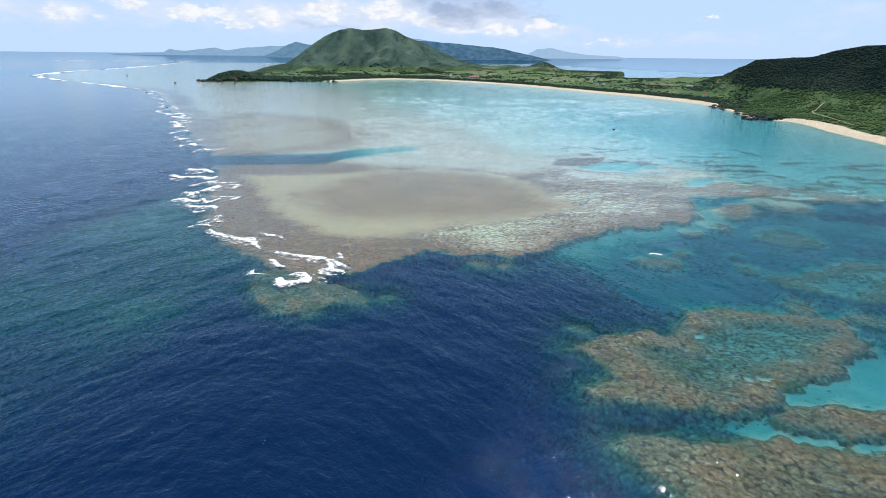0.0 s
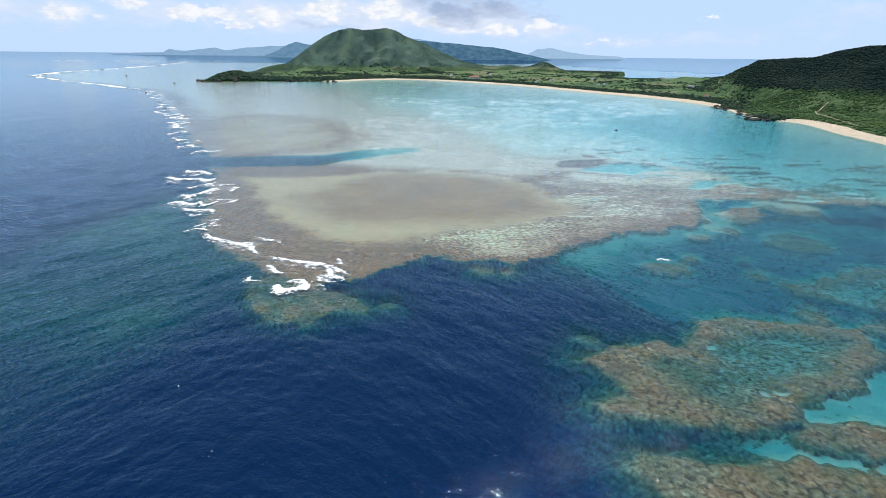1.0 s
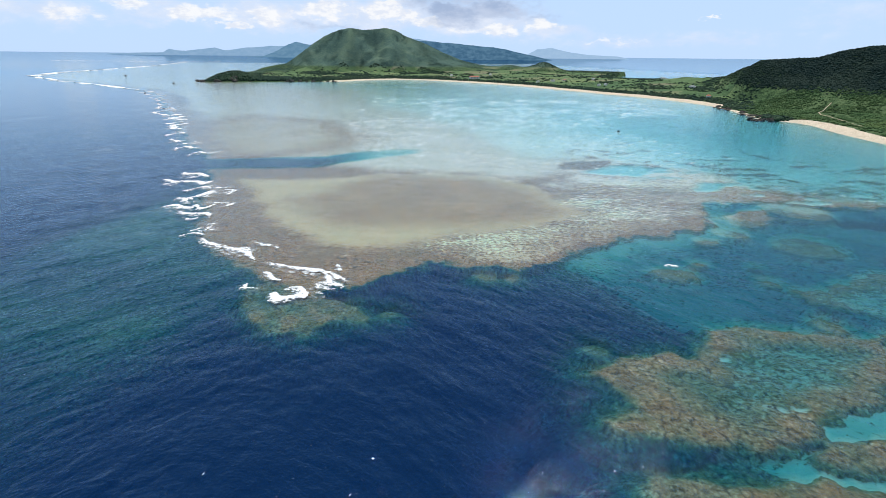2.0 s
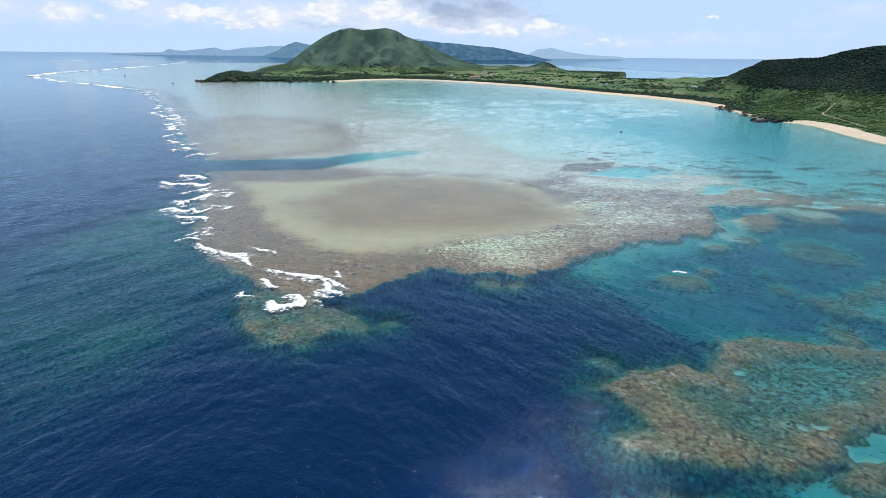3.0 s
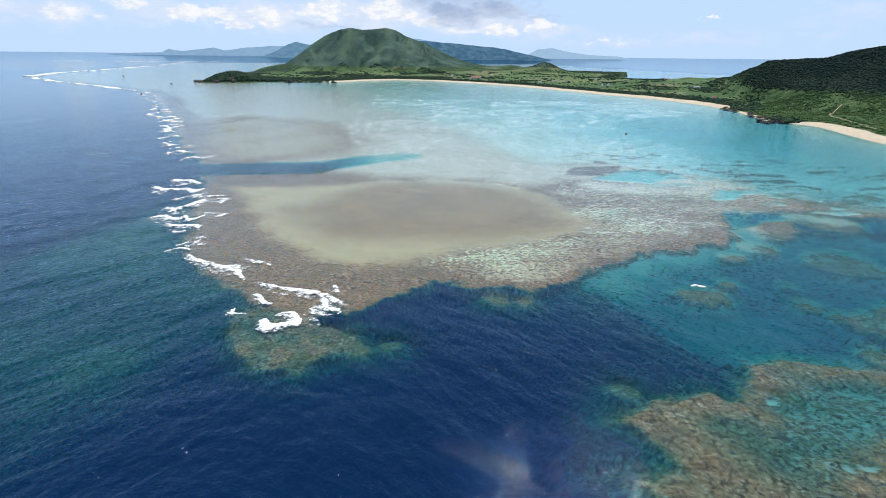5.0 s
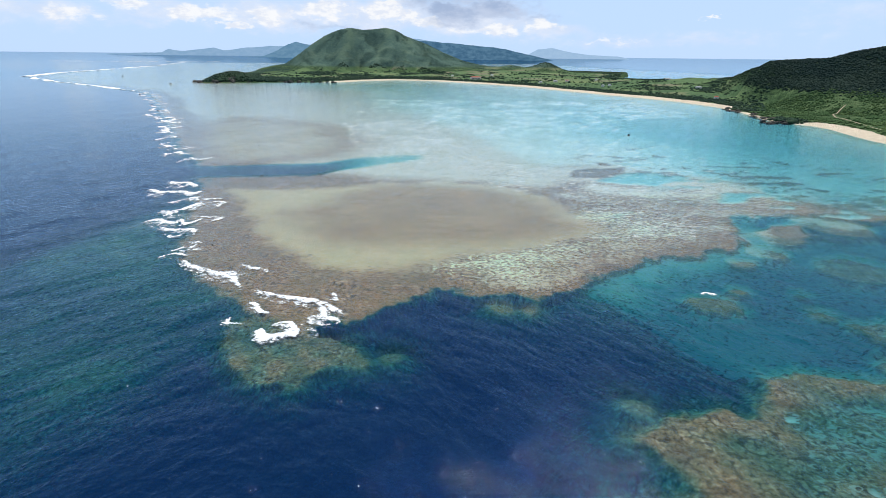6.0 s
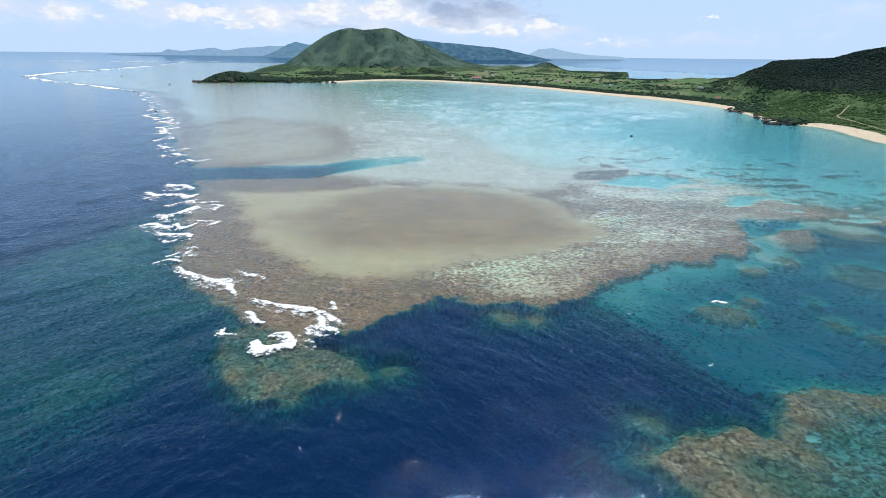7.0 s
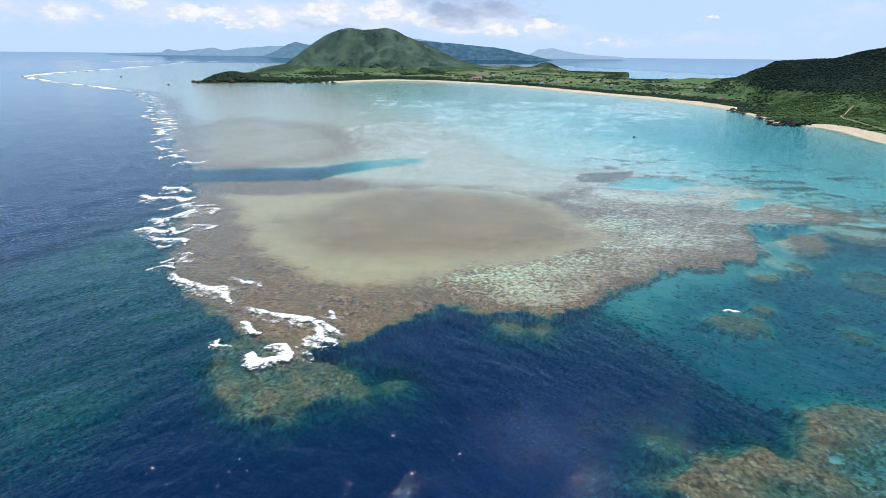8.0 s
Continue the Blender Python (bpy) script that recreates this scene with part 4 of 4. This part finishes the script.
# the line of surf up the west side of the reef
rnd = random.Random(5)
WEST = [(-178, 388), (-215, 438), (-302, 598), (-361, 689), (-490, 924), (-590, 1064)]
for k in range(56):
    s = (k + rnd.random()) / 56 * (len(WEST) - 1)
    i = min(int(s), len(WEST) - 2)
    x = WEST[i][0] + (WEST[i + 1][0] - WEST[i][0]) * (s - i) + rnd.uniform(-14, 8)
    y = WEST[i][1] + (WEST[i + 1][1] - WEST[i][1]) * (s - i) + rnd.uniform(-10, 10)
    near = 0.68 if y < 480 else 1.0
    breaker(x, y, rnd.uniform(8, 20) * near, rnd.uniform(18, 40) * near, rnd.uniform(-6, 14), 200 + k, rnd.uniform(0.6, 0.95) * (0.85 if y < 480 else 1), 0.6, 0.4 if y < 480 else 0.55 if y < 600 else 1.1)


def surf_line(points, seed, half):
    """A long thin line of far surf along the reef."""
    rows, w = [], []
    for (ax, ay), (bx, by) in zip(points, points[1:]):
        steps = max(2, int(math.hypot(bx - ax, by - ay) / 5))
        for k in range(steps):
            rows.append((ax + (bx - ax) * k / steps, ay + (by - ay) * k / steps))
    c = np.array(rows)
    c = c + np.stack([vnoise(c[:, 0], c[:, 1], 90, seed, 3), vnoise(c[:, 0], c[:, 1], 90, seed + 1, 3)], -1) * 12
    t = np.gradient(c, axis=0)
    t /= np.linalg.norm(t, axis=1)[:, None] + 1e-9
    nrm = np.stack([-t[:, 1], t[:, 0]], -1)
    wide = half * np.clip(0.65 + 0.9 * vnoise(c[:, 0], c[:, 1], 45, seed + 2, 3), 0, 2)
    U = np.linspace(-1, 1, 9)
    X = c[None, :, 0] + U[:, None] * wide[None] * nrm[None, :, 0]
    Y = c[None, :, 1] + U[:, None] * wide[None] * nrm[None, :, 1]
    Z = 0.2 + 0.9 * (1 - U[:, None] ** 2) * np.ones_like(X)
    full = vnoise(X, Y, half * 1.3, seed + 3, 4) - 0.45 * U[:, None] ** 2 + 0.9 * (wide / half - 0.12)
    keep = (full[:-1, :-1] > 0.0) & (wide[None, :-1] > half * 0.08)
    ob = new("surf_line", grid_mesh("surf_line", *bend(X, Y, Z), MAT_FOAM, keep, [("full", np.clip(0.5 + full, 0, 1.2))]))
    return tagged(ob, "thin white line of surf on the far reef edge", "wave", kind="stuff")


surf_line([(-590, 1064), (-746, 1200), (-1030, 1420), (-1285, 1678)], 81, 9)
surf_line([(-1285, 1678), (-1393, 1929), (-1522, 2473), (-1722, 3247), (-2204, 4620)], 82, 20)
surf_line([(-3300, 4550), (-2600, 4900), (-2200, 5400)], 83, 38)


def wavelets(count, seed):
    """Thin broken crests running over the shallows behind the reef."""
    rng = np.random.default_rng(seed)
    xs, ys = rng.uniform(-120, 330, count * 5), 235 + 700 * rng.uniform(0, 1, count * 5) ** 1.35
    dep, _, _, _, _ = sea_depth(xs, ys)
    inside = outline(xs, ys, REEF) < -8
    pick = np.nonzero(inside & (dep < 3.2) & (xs > -70 + (420 - ys) * 0.25) & (vnoise(xs, ys, 50, 95, 3) > -0.15) & (outline(xs, ys, SAND_SOUTH) > -4))[0][:count]
    verts, faces = [], []
    for k in pick:
        grow = 1 + max(0.0, ys[k] - 350) / 260
        half, wide, bow, turn = grow * rng.uniform(0.7, 2.4), grow * rng.uniform(0.05, 0.14), rng.uniform(-0.12, 0.12), rng.uniform(-0.5, 0.25)
        base = len(verts)
        for i in range(6):
            u = -1 + 2 * i / 5
            w = wide * (1 - u * u * 0.9) * rng.uniform(0.5, 1.2)
            for side in (-1, 1):
                lx, ly = u * half, bow * half * u * u + side * w + rng.uniform(-0.1, 0.1)
                verts.append((xs[k] + lx * math.cos(turn) - ly * math.sin(turn), ys[k] + lx * math.sin(turn) + ly * math.cos(turn), 0.06 + 0.05 * (side > 0)))
        for i in range(5):
            q = base + 2 * i
            faces.append((q, q + 2, q + 3, q + 1))
    return tagged(new("wavelets", make_mesh("wavelets", verts, faces, MAT_CREST)), "thin white wavelet crests over the shallow reef", "wave", kind="stuff")


wavelets(2000, 97)

# ---- rocks, boulders, buoy ----


def part(name, bm, mat, parent, label=""):
    me = bpy.data.meshes.new(name)
    bm.to_mesh(me)
    bm.free()
    me.materials.append(mat)
    ob = new(name, me)
    ob.parent = parent
    return tagged(ob, label) if label else ob


def rock_mesh(seed, sx, sy, sz):
    bm = bmesh.new()
    bmesh.ops.create_icosphere(bm, subdivisions=3, radius=1.0)
    for v in bm.verts:
        q = noise.noise(v.co * 1.3 + Vector((seed * 7.1, 0, 0))) * 0.45 + noise.noise(v.co * 3.1 + Vector((0, seed * 3.3, 0))) * 0.22
        v.co *= 1 + q
        v.co.x *= sx
        v.co.y *= sy
        v.co.z = max(v.co.z, -0.5) * sz
    me = bpy.data.meshes.new("rock")
    bm.to_mesh(me)
    bm.free()
    me.materials.append(MAT_ROCK)
    return me


rock_meshes = [rock_mesh(k, 1.0 + 0.3 * (k % 3), 1.0, 0.7 + 0.1 * (k % 4)) for k in range(6)]


def rock_at(x, y, size, z, k, label, group, name="shore_rock"):
    ob = new(name, rock_meshes[k % 6])
    ob.matrix_world = pose(x, y, z, 0, 0, k * 53) @ Matrix.Diagonal((size, size, size, 1))
    tagged(ob, label, "rock", group)


for k, (x, y, size) in enumerate([(-41, 231, 0.8), (-28, 302, 0.8), (-16, 298, 0.7), (-118, 346, 1.2), (-82, 350, 1.2), (-96, 222, 0.7), (-158, 458, 1.5),
                                  (-33, 311, 0.6), (-677, 1342, 4), (-560, 1000, 3), (-430, 800, 2.5), (-380, 720, 2), (-1036, 1750, 6)]):
    rock_at(x, y, size * 0.5, -0.15, k, "dark coral boulder lying on the shallow reef flat", "boulders on the reef flat", "boulder")
rnd = random.Random(11)
for k in range(70):
    if k < 34:       # the rocky headland
        s = rnd.random()
        x, y, size = -635 + 340 * s, 1405 + 85 * s ** 0.5 + rnd.uniform(-12, 14), rnd.uniform(2.5, 7)
        if k < 8:
            x, y, size = -632 - k * 7 + rnd.uniform(-5, 5), 1412 + k * 9 + rnd.uniform(-12, 12), rnd.uniform(3, 6)
    else:            # the rocky stretch between the two beaches
        s = rnd.random() ** 0.6
        x, y, size = 415 - 20 * s + rnd.uniform(-4, 10), 840 - 190 * s + rnd.uniform(-6, 6), rnd.uniform(1.2, 3.2)
        if k > 58:
            x, y, size = 380 + rnd.uniform(-8, 20), 655 + rnd.uniform(-9, 7), rnd.uniform(1.5, 3.2)
    z, s = land_height(np.array([x]), np.array([y]))
    rock_at(x, y, size, max(-0.1, float(z[0])), k, "dark weathered rock at the water's edge", "shore rocks")

buoy = tagged(new("buoy"), "black float moored in the turquoise lagoon", "buoy")
buoy.location = (176, 539, 0)
bm = bmesh.new()
bmesh.ops.create_cone(bm, cap_ends=True, segments=24, radius1=1.35, radius2=1.15, depth=1.1, matrix=Matrix.Translation((0, 0, 0.35)))
bmesh.ops.bevel(bm, geom=bm.edges[:], offset=0.08, segments=2, affect="EDGES")
part("float", bm, MAT_BUOY, buoy)
bm = bmesh.new()
bmesh.ops.create_cone(bm, cap_ends=True, segments=12, radius1=0.3, radius2=0.2, depth=0.4, matrix=Matrix.Translation((0, 0, 1.08)))
part("mooring_eye", bm, MAT_BUOY, buoy)

# ---- houses ----


def box(bm, cx, cy, cz, sx, sy, sz):
    bmesh.ops.create_cube(bm, size=1.0, matrix=Matrix.Translation((cx, cy, cz)) @ Matrix.Diagonal((sx, sy, sz, 1)))


def house(x, y, turn, w, d, h, roof_mat, label):
    z, _ = land_height(np.array([float(x)]), np.array([float(y)]))
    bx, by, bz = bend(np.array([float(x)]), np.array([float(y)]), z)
    top = tagged(new("house"), label, "house", "houses on the plain")
    top.matrix_world = pose(float(bx[0]), float(by[0]), float(bz[0]) - 0.3, 0, 0, turn)
    bm = bmesh.new()
    box(bm, 0, 0, h / 2, w, d, h)
    part("wall", bm, MAT_WALL, top)
    bm = bmesh.new()
    e, r = 0.6, h * 0.55
    base = [bm.verts.new(v) for v in ((-w / 2 - e, -d / 2 - e, h), (w / 2 + e, -d / 2 - e, h), (w / 2 + e, d / 2 + e, h), (-w / 2 - e, d / 2 + e, h))]
    ridge = [bm.verts.new((-w / 2 + d * 0.4, 0, h + r)), bm.verts.new((w / 2 - d * 0.4, 0, h + r))]
    for f in ((base[0], base[1], ridge[1], ridge[0]), (base[1], base[2], ridge[1]), (base[2], base[3], ridge[0], ridge[1]), (base[3], base[0], ridge[0]),
              (base[3], base[2], base[1], base[0])):
        bm.faces.new(f)
    part("roof", bm, roof_mat, top)
    for k in range(3):
        bm = bmesh.new()
        box(bm, (k - 1) * w * 0.3, -d / 2 - 0.02, h * 0.5, w * 0.14, 0.12, h * 0.4)
        part("window", bm, MAT_PANE, top)


house(88, 1640, 8, 30, 13, 5.5, MAT_ROOF, "long building with a red tiled roof behind the beach")
for k, (x, y, w, red) in enumerate([(292, 1470, 16, 0), (247, 1440, 13, 0), (326, 1480, 15, 1), (367, 1290, 14, 0), (20, 1790, 18, 0), (386, 1300, 12, 0), (588, 1460, 22, 0),
                                    (540, 1180, 20, 0), (470, 960, 12, 1), (150, 1800, 14, 0), (410, 1500, 12, 0)]):
    house(x, y, 20 * k, w * 0.62, w * 0.42, 3.4, MAT_ROOF if red else MAT_ROOF_GREY,
          "small house with a red roof among fields" if red else "pale flat-walled house with a grey roof among fields")


def track(points, half):
    rows = []
    for (ax, ay), (bx, by) in zip(points, points[1:]):
        for k in range(12):
            rows.append((ax + (bx - ax) * k / 12, ay + (by - ay) * k / 12))
    c = np.array(rows, float)
    t = np.gradient(c, axis=0)
    t /= np.linalg.norm(t, axis=1)[:, None] + 1e-9
    U = np.linspace(-1, 1, 4)
    wob = half * (1 + 0.3 * vnoise(c[:, 0], c[:, 1], 12, 91, 2))
    X = c[None, :, 0] - U[:, None] * wob * t[None, :, 1]
    Y = c[None, :, 1] + U[:, None] * wob * t[None, :, 0]
    Z, _ = land_height(X, Y)
    ob = new("footpath", grid_mesh("footpath", X, Y, Z + 0.35, MAT_TRACK))
    tagged(ob, "narrow sandy track winding through the scrub", "path", kind="structure")


track(TRACK, 0.6)
